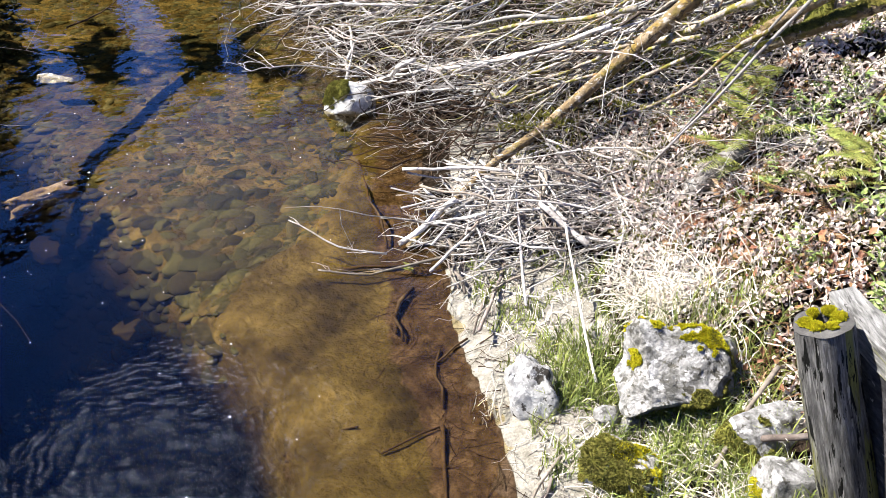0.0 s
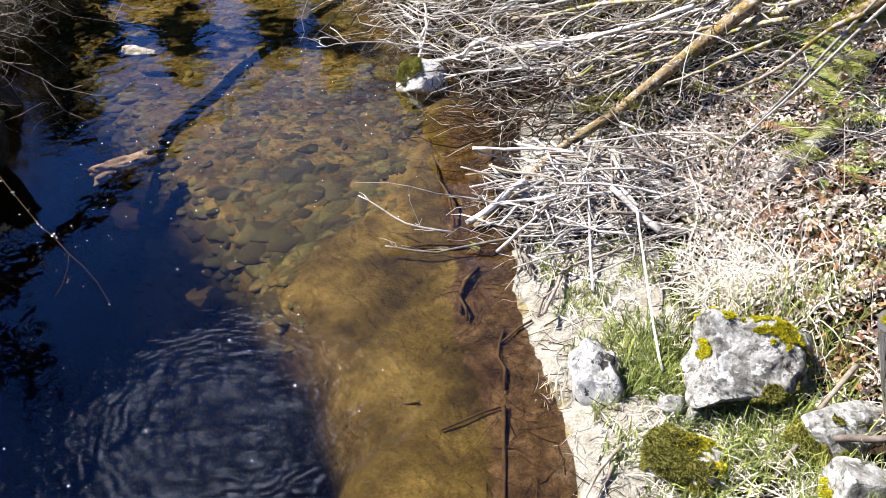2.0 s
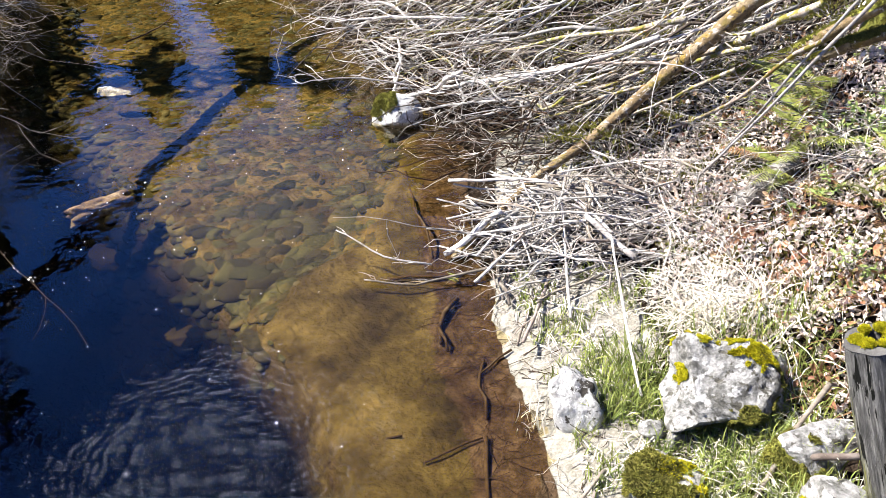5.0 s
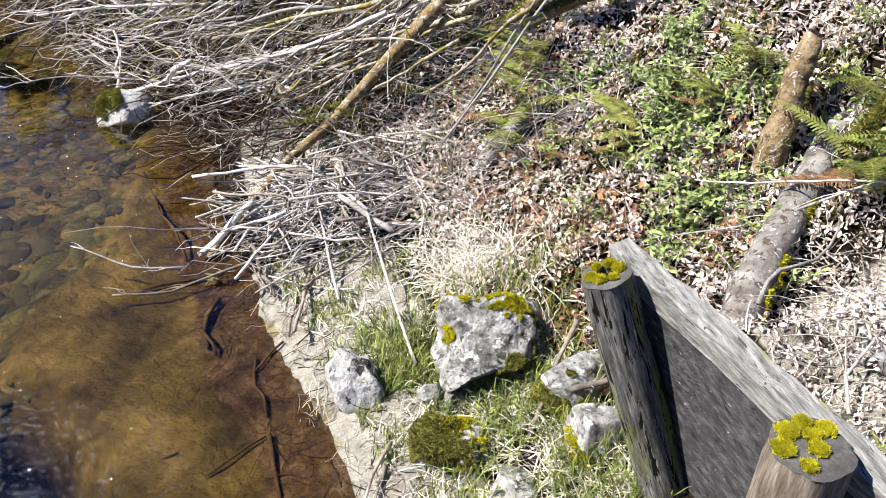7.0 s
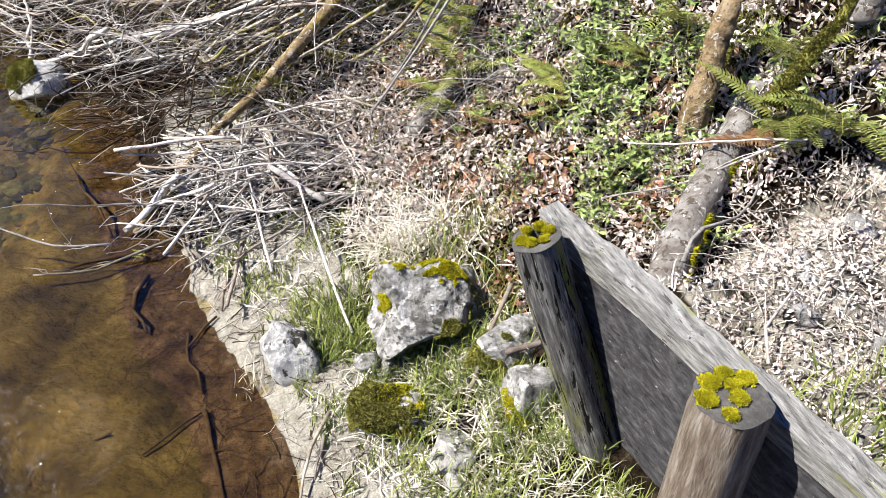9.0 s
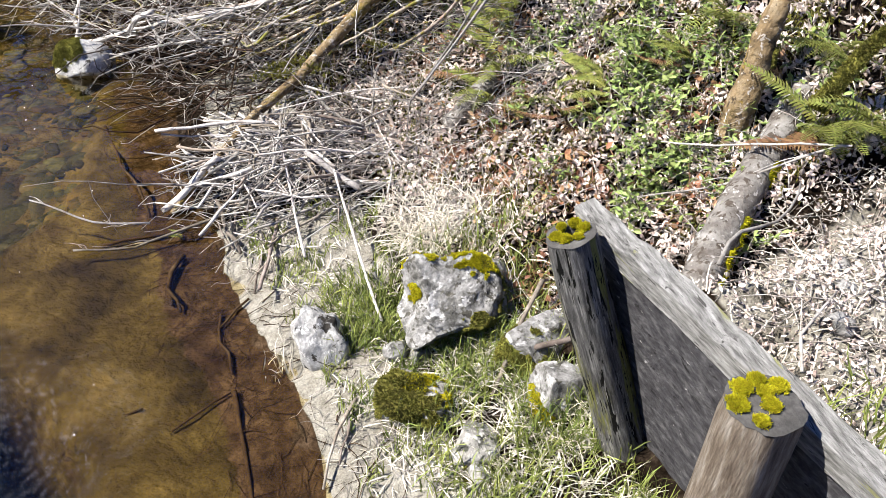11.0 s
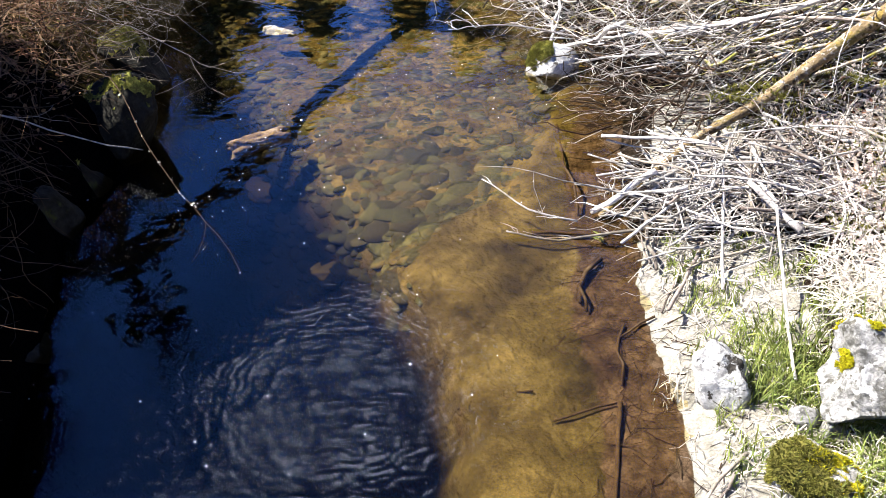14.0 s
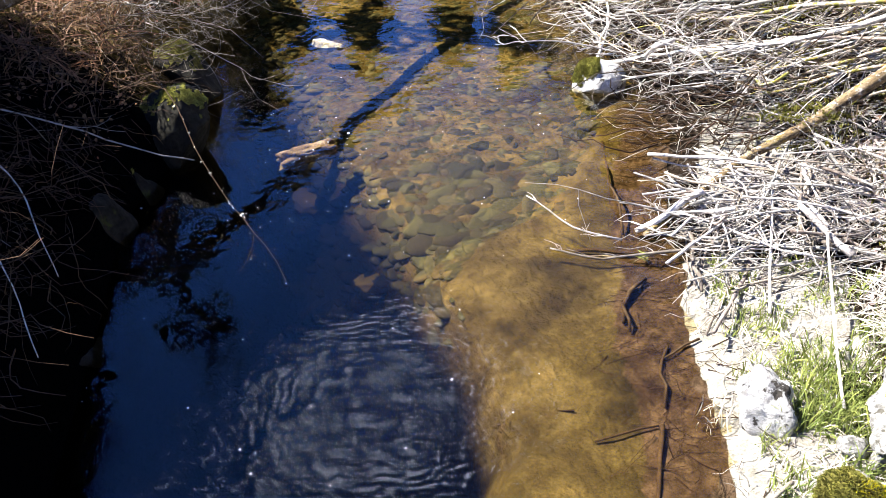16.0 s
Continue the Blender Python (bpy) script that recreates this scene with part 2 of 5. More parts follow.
# stone of the far bank, its shadowed side put into the colour
ROCK_DARK = surface("shade_darkened_stone", [(0.3, (0.006, 0.005, 0.004)), (0.6, (0.018, 0.017, 0.013)), (0.85, (0.036, 0.033, 0.027))], 5, 0.7, 0.8, 20, gloss=0.04, distance=0.02,
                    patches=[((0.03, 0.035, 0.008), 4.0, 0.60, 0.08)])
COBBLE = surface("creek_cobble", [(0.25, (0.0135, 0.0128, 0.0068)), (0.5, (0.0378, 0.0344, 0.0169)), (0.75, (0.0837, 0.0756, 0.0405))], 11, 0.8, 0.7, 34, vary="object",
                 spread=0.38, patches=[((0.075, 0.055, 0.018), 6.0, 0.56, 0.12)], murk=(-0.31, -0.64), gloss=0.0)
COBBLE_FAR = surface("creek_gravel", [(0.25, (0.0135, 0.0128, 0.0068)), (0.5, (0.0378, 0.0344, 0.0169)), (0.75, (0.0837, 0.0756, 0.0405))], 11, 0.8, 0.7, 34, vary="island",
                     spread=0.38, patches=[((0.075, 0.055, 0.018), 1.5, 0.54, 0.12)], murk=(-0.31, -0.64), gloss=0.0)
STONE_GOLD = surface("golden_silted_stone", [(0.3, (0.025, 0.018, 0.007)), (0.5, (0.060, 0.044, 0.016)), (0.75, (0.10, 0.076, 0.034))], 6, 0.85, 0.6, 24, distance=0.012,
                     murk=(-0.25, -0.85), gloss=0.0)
POST_WOOD = surface("weathered_post_wood", [(0.34, (0.040, 0.039, 0.037)), (0.5, (0.130, 0.126, 0.120)), (0.66, (0.31, 0.30, 0.28))], 7, 0.85, 1.0, 26,
                    stretch=(7, 7, 0.7), distance=0.02, patches=[((0.17, 0.17, 0.055), 1.6, 0.55, 0.08), ((0.006, 0.006, 0.005), 6.5, 0.57, 0.02), ((0.36, 0.35, 0.32), 9.0, 0.63, 0.03)])
POST_BROWN = surface("split_post_wood", [(0.3, (0.056, 0.040, 0.028)), (0.5, (0.160, 0.128, 0.096)), (0.75, (0.336, 0.304, 0.256))], 5, 0.85, 1.0, 16,
                     stretch=(7, 7, 0.9), distance=0.015)
END_GRAIN = surface("end_grain", [(0.3, (0.030, 0.029, 0.027)), (0.5, (0.060, 0.057, 0.054)), (0.75, (0.096, 0.093, 0.087))], 8, 0.9, 0.6, 45)
WALL_WOOD = surface("dark_plank_wood", [(0.32, (0.019, 0.018, 0.020)), (0.5, (0.050, 0.048, 0.051)), (0.7, (0.105, 0.102, 0.102))], 9, 0.8, 0.9, 30,
                    stretch=(3.0, 1.6, 3.0), distance=0.012, patches=[((0.30, 0.29, 0.28), 13.0, 0.66, 0.03), ((0.016, 0.015, 0.015), 8.0, 0.62, 0.04)])
CAP_WOOD = surface("bleached_plank_wood", [(0.34, (0.075, 0.073, 0.068)), (0.5, (0.195, 0.190, 0.180)), (0.66, (0.32, 0.315, 0.30))], 8, 0.85, 1.0, 26,
                   stretch=(6, 0.8, 6), distance=0.015, patches=[((0.055, 0.052, 0.049), 13.0, 0.61, 0.03), ((0.20, 0.20, 0.095), 2.6, 0.60, 0.06)])
LEAF_DEAD = surface("dead_leaf", [(0.3, (0.22, 0.145, 0.105)), (0.42, (0.56, 0.46, 0.40)), (0.60, (0.78, 0.70, 0.64))], 9, 0.8, 0.3, 60, vary="island",
                    spread=0.40, thin=0.25)
LEAF_RUST = surface("rust_leaf", [(0.3, (0.10, 0.045, 0.022)), (0.5, (0.26, 0.135, 0.075)), (0.7, (0.46, 0.31, 0.22))], 9, 0.8, 0.3, 60, vary="island",
                    spread=0.45, thin=0.25)
GRASS = surface("green_grass", [(0.3, (0.085, 0.115, 0.028)), (0.6, (0.245, 0.275, 0.075)), (0.8, (0.42, 0.42, 0.18))], 3, 0.6, 0.0, 30, vary="island", spread=0.4,
                thin=0.3)
STRAW = surface("dry_grass", [(0.3, (0.38, 0.34, 0.26)), (0.6, (0.60, 0.565, 0.49)), (0.8, (0.74, 0.72, 0.66))], 3, 0.7, 0.0, 30, vary="island", spread=0.35,
                thin=0.2)
FERN = surface("fern_green", [(0.3, (0.085, 0.115, 0.025)), (0.6, (0.30, 0.31, 0.085)), (0.8, (0.48, 0.46, 0.18))], 5, 0.55, 0.0, 30, vary="island", spread=0.25,
               thin=0.3)
FERN_DEAD = surface("fern_brown", [(0.3, (0.096, 0.048, 0.024)), (0.6, (0.180, 0.102, 0.054)), (0.8, (0.252, 0.162, 0.096))], 5, 0.7, 0.0, 30, vary="island",
                    spread=0.3, thin=0.2)
LEAF_GREEN = surface("fresh_leaf", [(0.3, (0.11, 0.16, 0.04)), (0.6, (0.28, 0.345, 0.12)), (0.8, (0.48, 0.52, 0.25))], 6, 0.5, 0.0, 40, vary="island",
                     spread=0.35, thin=0.35)
NEEDLES = surface("conifer_needles", [(0.3, (0.03, 0.045, 0.015)), (0.6, (0.06, 0.08, 0.025)), (0.8, (0.09, 0.11, 0.04))], 4, 0.7, 0.0, 30)
FOAM = surface("foam_fleck", [(0.3, (0.7, 0.7, 0.68)), (0.7, (0.85, 0.85, 0.84))], 20, 0.8, 0.0)


def ground_material():
    """Sand, leaf mould, silt and mud, parted by where they lie (attributes of the mesh); far-bank shade and deep-water
    dimming are put into the colours.
    """
    m = bpy.data.materials.new("earth_sand_and_silt")
    m.use_nodes = True
    nt = m.node_tree
    bsdf = nt.nodes["Principled BSDF"]
    v = coords(nt)

    def mask(key):
        a = nt.nodes.new("ShaderNodeAttribute")
        a.attribute_name = key
        return a.outputs["Fac"]

    edge = noise_tex(nt, v, 3.5, 8.0, 0.65)

    def worn(key, reach=0.7):
        s = nt.nodes.new("ShaderNodeMath")
        s.operation = "MULTIPLY_ADD"
        nt.links.new(edge, s.inputs[0])
        s.inputs[1].default_value = reach
        nt.links.new(mask(key), s.inputs[2])
        return to_range(nt, s.outputs[0], 0.42 + reach / 2, 0.58 + reach / 2, 0.0, 1.0)

    mould = ramp(nt, [(0.3, (0.004, 0.003, 0.002)), (0.5, (0.014, 0.010, 0.007)), (0.72, (0.055, 0.040, 0.029))], noise_tex(nt, v, 14, 10, 0.7))
    sand = ramp(nt, [(0.3, (0.13, 0.118, 0.094)), (0.5, (0.27, 0.25, 0.207)), (0.7, (0.38, 0.36, 0.31))], noise_tex(nt, v, 9, 10, 0.7))
    # far-bank earth, with much of the bank's shade put into its colour
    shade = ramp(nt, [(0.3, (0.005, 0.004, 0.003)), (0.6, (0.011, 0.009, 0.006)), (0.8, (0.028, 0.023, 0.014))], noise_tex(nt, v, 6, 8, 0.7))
    silt = ramp(nt, [(0.36, (0.022, 0.0155, 0.0055)), (0.5, (0.062, 0.045, 0.0150)), (0.66, (0.150, 0.112, 0.041))], noise_tex(nt, v, 1.6, 12, 0.72))
    mud = ramp(nt, [(0.3, (0.020, 0.012, 0.007)), (0.5, (0.054, 0.034, 0.019)), (0.72, (0.125, 0.083, 0.050))], noise_tex(nt, v, 7, 10, 0.7))
    # near-black bed colour that stands for light lost in deep water
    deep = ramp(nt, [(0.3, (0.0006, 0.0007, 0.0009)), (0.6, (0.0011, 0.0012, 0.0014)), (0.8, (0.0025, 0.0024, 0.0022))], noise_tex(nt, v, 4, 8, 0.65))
    col = mix_colour(nt, worn("sand"), mould, sand)
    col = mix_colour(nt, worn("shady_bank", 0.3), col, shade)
    col = mix_colour(nt, worn("silt", 0.3), col, silt)
    col = mix_colour(nt, worn("mud", 0.8), col, mud)
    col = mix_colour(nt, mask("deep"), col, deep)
    grain = noise_tex(nt, v, 70, 6.0, 0.75)
    k = nt.nodes.new("ShaderNodeCombineColor")
    value = to_range(nt, grain, 0.25, 0.75, 0.7, 1.25)
    for i in range(3):
        nt.links.new(value, k.inputs[i])
    col = mix_colour(nt, 1.0, col, k.outputs[0], "MULTIPLY")
    nt.links.new(col, bsdf.inputs["Base Color"])
    bsdf.inputs["Roughness"].default_value = 0.92
    bsdf.inputs["Specular IOR Level"].default_value = 0.0
    lumps = noise_tex(nt, v, 22, 8.0, 0.7)
    # small bump ripples in the silt, in place of sunlight lines cast through the water
    bands = nt.nodes.new("ShaderNodeTexWave")
    bands.bands_direction = "DIAGONAL"
    for key, q in (("Scale", 4.5), ("Distortion", 11.0), ("Detail", 3.0), ("Detail Scale", 1.2), ("Detail Roughness", 0.55)):
        bands.inputs[key].default_value = q
    nt.links.new(v, bands.inputs["Vector"])
    wet = nt.nodes.new("ShaderNodeMath")
    wet.operation = "MULTIPLY"
    nt.links.new(bands.outputs["Fac"], wet.inputs[0])
    nt.links.new(mask("silt"), wet.inputs[1])
    total = nt.nodes.new("ShaderNodeMath")
    total.operation = "MULTIPLY_ADD"
    nt.links.new(wet.outputs[0], total.inputs[0])
    total.inputs[1].default_value = 0.22
    nt.links.new(lumps, total.inputs[2])
    nt.links.new(bumped(nt, total.outputs[0], 1.0, 0.045), bsdf.inputs["Normal"])
    return m


def water_material():
    """Clear, faintly amber water: it lets light through and mirrors by its angle; the skin is rippled, most of all over the pool."""
    m = bpy.data.materials.new("creek_water")
    m.use_nodes = True
    nt = m.node_tree
    nt.nodes.remove(nt.nodes["Principled BSDF"])
    v = coords(nt)

    def bulge(cx, cy, r0, r1, most):
        d = nt.nodes.new("ShaderNodeVectorMath")
        d.operation = "DISTANCE"
        nt.links.new(v, d.inputs[0])
        d.inputs[1].default_value = (cx, cy, 0)
        return to_range(nt, d.outputs["Value"], r0, r1, most, 0.0)

    c = nt.nodes.new("ShaderNodeTexCoord")
    flat = nt.nodes.new("ShaderNodeMapping")
    flat.inputs["Rotation"].default_value = (0, 0, radians(25))
    flat.inputs["Scale"].default_value = (1.0, 1.5, 1.0)
    nt.links.new(c.outputs["Object"], flat.inputs["Vector"])
    ripple = noise_tex(nt, flat.outputs["Vector"], 9.0, 0.5, 0.5, 1.2)
    calm = noise_tex(nt, v, 2.2, 3.0, 0.5, 0.3)
    amount_a = bulge(-1.50, 2.95, 0.05, 1.25, 0.30)
    amount_b = bulge(-2.30, 2.50, 0.05, 1.20, 0.15)
    both_places = nt.nodes.new("ShaderNodeMath")
    both_places.operation = "MAXIMUM"
    nt.links.new(amount_a, both_places.inputs[0])
    nt.links.new(amount_b, both_places.inputs[1])
    amount = both_places.outputs[0]
    centre = nt.nodes.new("ShaderNodeMapping")
    centre.inputs["Location"].default_value = (1.75, -2.95, 0)
    nt.links.new(c.outputs["Object"], centre.inputs["Vector"])
    rings = nt.nodes.new("ShaderNodeTexWave")
    rings.wave_type, rings.rings_direction = "RINGS", "SPHERICAL"
    for key, q in (("Scale", 4.4), ("Distortion", 16.0), ("Detail", 2.0), ("Detail Scale", 0.9), ("Detail Roughness", 0.5)):
        rings.inputs[key].default_value = q
    nt.links.new(centre.outputs["Vector"], rings.inputs["Vector"])
    both = nt.nodes.new("ShaderNodeMath")
    both.operation = "MULTIPLY_ADD"
    nt.links.new(rings.outputs["Fac"], both.inputs[0])
    both.inputs[1].default_value = 0.13
    nt.links.new(ripple, both.inputs[2])
    a = nt.nodes.new("ShaderNodeMath")
    a.operation = "MULTIPLY"
    nt.links.new(both.outputs[0], a.inputs[0])
    nt.links.new(amount, a.inputs[1])
    b = nt.nodes.new("ShaderNodeMath")
    b.operation = "MULTIPLY_ADD"
    nt.links.new(calm, b.inputs[0])
    b.inputs[1].default_value = 0.32
    nt.links.new(a.outputs[0], b.inputs[2])
    normal = bumped(nt, b.outputs[0], 1.0, 0.04)
    clear = nt.nodes.new("ShaderNodeBsdfTransparent")
    clear.inputs["Color"].default_value = (0.92, 0.86, 0.68, 1)
    gloss = nt.nodes.new("ShaderNodeBsdfGlossy")
    gloss.inputs["Roughness"].default_value = 0.012
    gloss.inputs["Color"].default_value = (1, 1, 1, 1)
    fres = nt.nodes.new("ShaderNodeFresnel")
    fres.inputs["IOR"].default_value = 1.36
    nt.links.new(normal, gloss.inputs["Normal"])
    nt.links.new(normal, fres.inputs["Normal"])
    mx = nt.nodes.new("ShaderNodeMixShader")
    nt.links.new(fres.outputs[0], mx.inputs[0])
    nt.links.new(clear.outputs[0], mx.inputs[1])
    nt.links.new(gloss.outputs[0], mx.inputs[2])
    nt.links.new(mx.outputs[0], nt.nodes["Material Output"].inputs["Surface"])
    return m


# ---------------------------------------------------------------- mesh helpers
class Bag:
    """Gathers vertices and faces of one mesh."""

    def __init__(self):
        self.v, self.f, self.n = [], [], 0

    def add(self, verts, faces):
        verts = np.asarray(verts, float).reshape(-1, 3)
        self.v.append(verts)
        self.f.extend((np.asarray(faces) + self.n).tolist())
        self.n += len(verts)

    def tube(self, pts, radii, sides=5, cap=False):
        pts, radii = np.asarray(pts, float), np.asarray(radii, float)
        t = np.gradient(pts, axis=0)
        t /= np.linalg.norm(t, axis=1, keepdims=True) + 1e-9
        ref = np.array([0.0, 0.0, 1.0]) if abs(t[:, 2]).mean() < 0.8 else np.array([1.0, 0.0, 0.0])
        u = np.cross(t, ref)
        u /= np.linalg.norm(u, axis=1, keepdims=True) + 1e-9
        w = np.cross(t, u)
        a = np.arange(sides) * 2 * math.pi / sides
        ring = np.cos(a)[None, :, None] * u[:, None] + np.sin(a)[None, :, None] * w[:, None]
        verts = pts[:, None] + ring * (radii[:, None, None] if radii.ndim == 1 else radii[:, :, None])
        n = len(pts)
        i = np.arange(n - 1)[:, None] * sides
        j, k = np.arange(sides)[None], (np.arange(sides)[None] + 1) % sides
        quads = np.stack([i + j, i + k, i + sides + k, i + sides + j], -1).reshape(-1, 4)
        base = self.n
        self.add(verts.reshape(-1, 3), quads)
        if cap:
            self.f.append([base + q for q in range(sides)][::-1])
            self.f.append([base + (n - 1) * sides + q for q in range(sides)])

    def batch(self, verts, faces, places, turns, sizes):
        """Many alike pieces: places (n, 3), turns (n, 3, 3), sizes (n,) or (n, 3)."""
        verts = np.asarray(verts, float)
        sizes = np.asarray(sizes, float)
        s = sizes[:, None, None] if sizes.ndim == 1 else sizes[:, None, :]
        out = np.einsum("nij,nvj->nvi", turns, verts[None] * s) + np.asarray(places)[:, None]
        f = np.asarray(faces)[None] + (np.arange(len(out)) * len(verts))[:, None, None]
        self.add(out.reshape(-1, 3), f.reshape(-1, f.shape[-1]))

    def mesh(self, name, material=None, smooth=True):
        me = bpy.data.meshes.new(name)
        me.from_pydata(np.concatenate(self.v).tolist(), [], self.f)
        if smooth:
            me.polygons.foreach_set("use_smooth", np.ones(len(me.polygons), bool))
        if material:
            me.materials.append(material)
        me.update()
        return me


def thing(name, bag, material, label, category, group="", kind="", smooth=True):
    me = bag.mesh(name, material, smooth) if isinstance(bag, Bag) else bag
    return tagged(new(name, me), label, category, group, kind)


def base_of(name, at, label, category, group=""):
    """An empty at a thing's base, to carry its parts."""
    ob = new(name)
    ob.location, ob.empty_display_size = at, 0.05
    return tagged(ob, label, category, group)


def part(name, bag, material, parent, label="", smooth=True):
    """One mesh, in world coordinates, as a part of a thing (or of a part)."""
    ob = new(name, bag.mesh(name, material, smooth) if isinstance(bag, Bag) else bag)
    ob.parent = parent
    root = parent
    m = Matrix.Identity(4)
    while root:
        m = root.matrix_basis if root.parent is None else m
        root = root.parent
    ob.matrix_parent_inverse = m.inverted() if parent.parent is None else Matrix.Identity(4)
    if label:
        ob["label"] = label
    return ob


def turns_of(rng, n, tilt=0.5):
    """Random turns: any heading, leaning by about tilt radians."""
    a, b, c = rng.uniform(0, 2 * math.pi, n), rng.normal(0, tilt, n), rng.normal(0, tilt, n)
    ca, sa, cb, sb, cc, sc = np.cos(a), np.sin(a), np.cos(b), np.sin(b), np.cos(c), np.sin(c)
    o, z = np.ones(n), np.zeros(n)
    rz = np.stack([ca, -sa, z, sa, ca, z, z, z, o], -1).reshape(n, 3, 3)
    rx = np.stack([o, z, z, z, cb, -sb, z, sb, cb], -1).reshape(n, 3, 3)
    ry = np.stack([cc, z, sc, z, o, z, -sc, z, cc], -1).reshape(n, 3, 3)
    return rz @ rx @ ry


def wiggle(rng, a, b, n, bend):
    """A crooked line from a to b."""
    a, b = np.asarray(a, float), np.asarray(b, float)
    t = np.linspace(0, 1, n)[:, None]
    length = np.linalg.norm(b - a)
    p = a + (b - a) * t
    for k in (1, 2, 3):
        p = p + np.sin(math.pi * k * t) * rng.normal(0, bend * length / k ** 1.3, 3)
    jag = rng.normal(0, bend * length * 0.10, (n, 3))
    jag[0] = jag[-1] = 0
    return p + jag


def stick(rng, a, b, r, bend=0.04, sides=6, taper=0.5, twigs=0, spread=0.6, reach=0.35):
    """A crooked stick from a to b, and its side twigs, which point on towards the tip: a bag each."""
    length = float(np.linalg.norm(np.subtract(b, a)))
    n = int(np.clip(length / 0.10, 4, 14))
    p = wiggle(rng, a, b, n, bend)
    stem, side = Bag(), []
    stem.tube(p, r * np.linspace(1, taper, n) * rng.uniform(0.85, 1.15, n), sides, cap=True)
    ahead = (p[-1] - p[0]) / max(length, 1e-6)
    for _ in range(twigs):
        k = rng.integers(1, n)
        tip = p[k] + (ahead + rng.normal(0, spread, 3) * (1, 1, 0.7)) * length * reach * rng.uniform(0.4, 1.1)
        q = wiggle(rng, p[k], tip, 5, 0.08)
        t = Bag()
        t.tube(q, max(r * 0.45, 0.003) * np.linspace(1, 0.4, 5), 4)
        if rng.random() < 0.6:
            e = q[2] + rng.normal(0, 0.3, 3) * np.linalg.norm(tip - p[k])
            t.tube(wiggle(rng, q[2], e, 4, 0.08), max(r * 0.3, 0.0024) * np.linspace(1, 0.5, 4), 3)
        side.append(t)
    return stem, side


def stick_thing(name, made, material, label, group=""):
    stem, side = made
    ob = thing(name, stem, material, label, "branch", group)
    for t in side:
        part("twig", t, material, ob)
    return ob


def on_ground(x, y, lift=0.0):
    return np.stack([x, y, height(x, y) + lift], -1)


def scatter(rng, n, x0, x1, y0, y1, keep):
    """Random places in a rectangle, kept with the chance keep(x, y)."""
    x, y = rng.uniform(x0, x1, n), rng.uniform(y0, y1, n)
    k = rng.random(n) < keep(x, y)
    return x[k], y[k]


def rise(x, y):
    """Distance from the water's edge, up the wooded bank."""
    return x - shore(RIGHT_SHORE, y)


# ---------------------------------------------------------------- ground and water
def grid_mesh(name, xs, ys, zf):
    X, Y = np.meshgrid(xs, ys)
    co = np.stack([X, Y, zf(X, Y)], -1).reshape(-1, 3)
    nx, ny = len(xs), len(ys)
    i = (np.arange(ny - 1)[:, None] * nx + np.arange(nx - 1)[None]).ravel()
    b = Bag()
    b.add(co, np.stack([i, i + 1, i + nx + 1, i + nx], -1))
    return b.mesh(name), co


def build_ground():
    xs = np.concatenate([-np.geomspace(400, 7.2, 30), np.arange(-7.0, 5.0, 0.04), np.geomspace(5.1, 400, 34)])
    ys = np.concatenate([-np.geomspace(400, 1.0, 24), np.arange(-0.8, 12.5, 0.04), np.geomspace(12.7, 400, 34)])
    me, co = grid_mesh("ground", xs, ys, height)
    x, y, z = co.T
    d, e = rise(x, y), shore(LEFT_SHORE, y) - x
    wet = smooth(0.02, -0.03, d)
    fill = 0.54 * smooth(1.9, 2.0, x) * smooth(2.75, 2.3, y) * smooth(6, 4, x)  # pale dry earth behind the plank wall
    masks = {
        # less sand under the driftwood: shade between its sticks painted as dark ground
        "sand": fill + smooth(1.15, 0.75, d + 0.3 * (y < 3.6) * (y > 1)) * smooth(7.4, 6.4, y) * (1 - 0.75 * smooth(1.0, 0.5, np.hypot((x - 0.65) / 0.75, (y - 5.15) / 0.8))) * (1 - smooth(4.4, 4.9, y) * smooth(0.34, 0.16, d)),
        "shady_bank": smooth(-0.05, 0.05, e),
        "silt": wet,
        "mud": wet * np.maximum(smooth(-0.62, -0.25, d) * smooth(8.0, 6.5, y), 0.35),
        # dimming by depth, plus the left bank's shade painted on the bed
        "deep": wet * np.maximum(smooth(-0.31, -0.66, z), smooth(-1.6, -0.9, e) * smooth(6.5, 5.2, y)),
    }
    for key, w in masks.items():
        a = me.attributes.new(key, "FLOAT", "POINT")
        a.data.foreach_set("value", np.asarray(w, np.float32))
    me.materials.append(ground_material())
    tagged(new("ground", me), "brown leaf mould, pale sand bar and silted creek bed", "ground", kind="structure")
    wm, _ = grid_mesh("water", np.array([-60, -7, 1.2, 4.0]), np.array([-60, 0, 12, 60.0]), lambda a, b: a * 0)
    wm.materials.append(water_material())
    tagged(new("water", wm), "clear shallow creek water, amber over silt, faintly rippled", "water", kind="structure")


build_ground()


# ---------------------------------------------------------------- stones
def frames_of(rng, normals):
    """Turns that set z along each normal, with any heading."""
    n = normals / (np.linalg.norm(normals, axis=1, keepdims=True) + 1e-9)
    r = rng.normal(0, 1, n.shape)
    u = np.cross(n, r)
    u /= np.linalg.norm(u, axis=1, keepdims=True) + 1e-9
    return np.stack([u, np.cross(n, u), n], -1)


TUFT_V = [(-0.18, 0, 0), (0.18, 0, 0), (0.05, 0.1, 1), (0, -0.18, 0), (0, 0.18, 0), (-0.15, 0.02, 0.8), (0.12, 0.12, 0), (-0.12, -0.12, 0), (0.2, -0.2, 0.7)]
TUFT_F = [(0, 1, 2), (3, 4, 5), (6, 7, 8)]


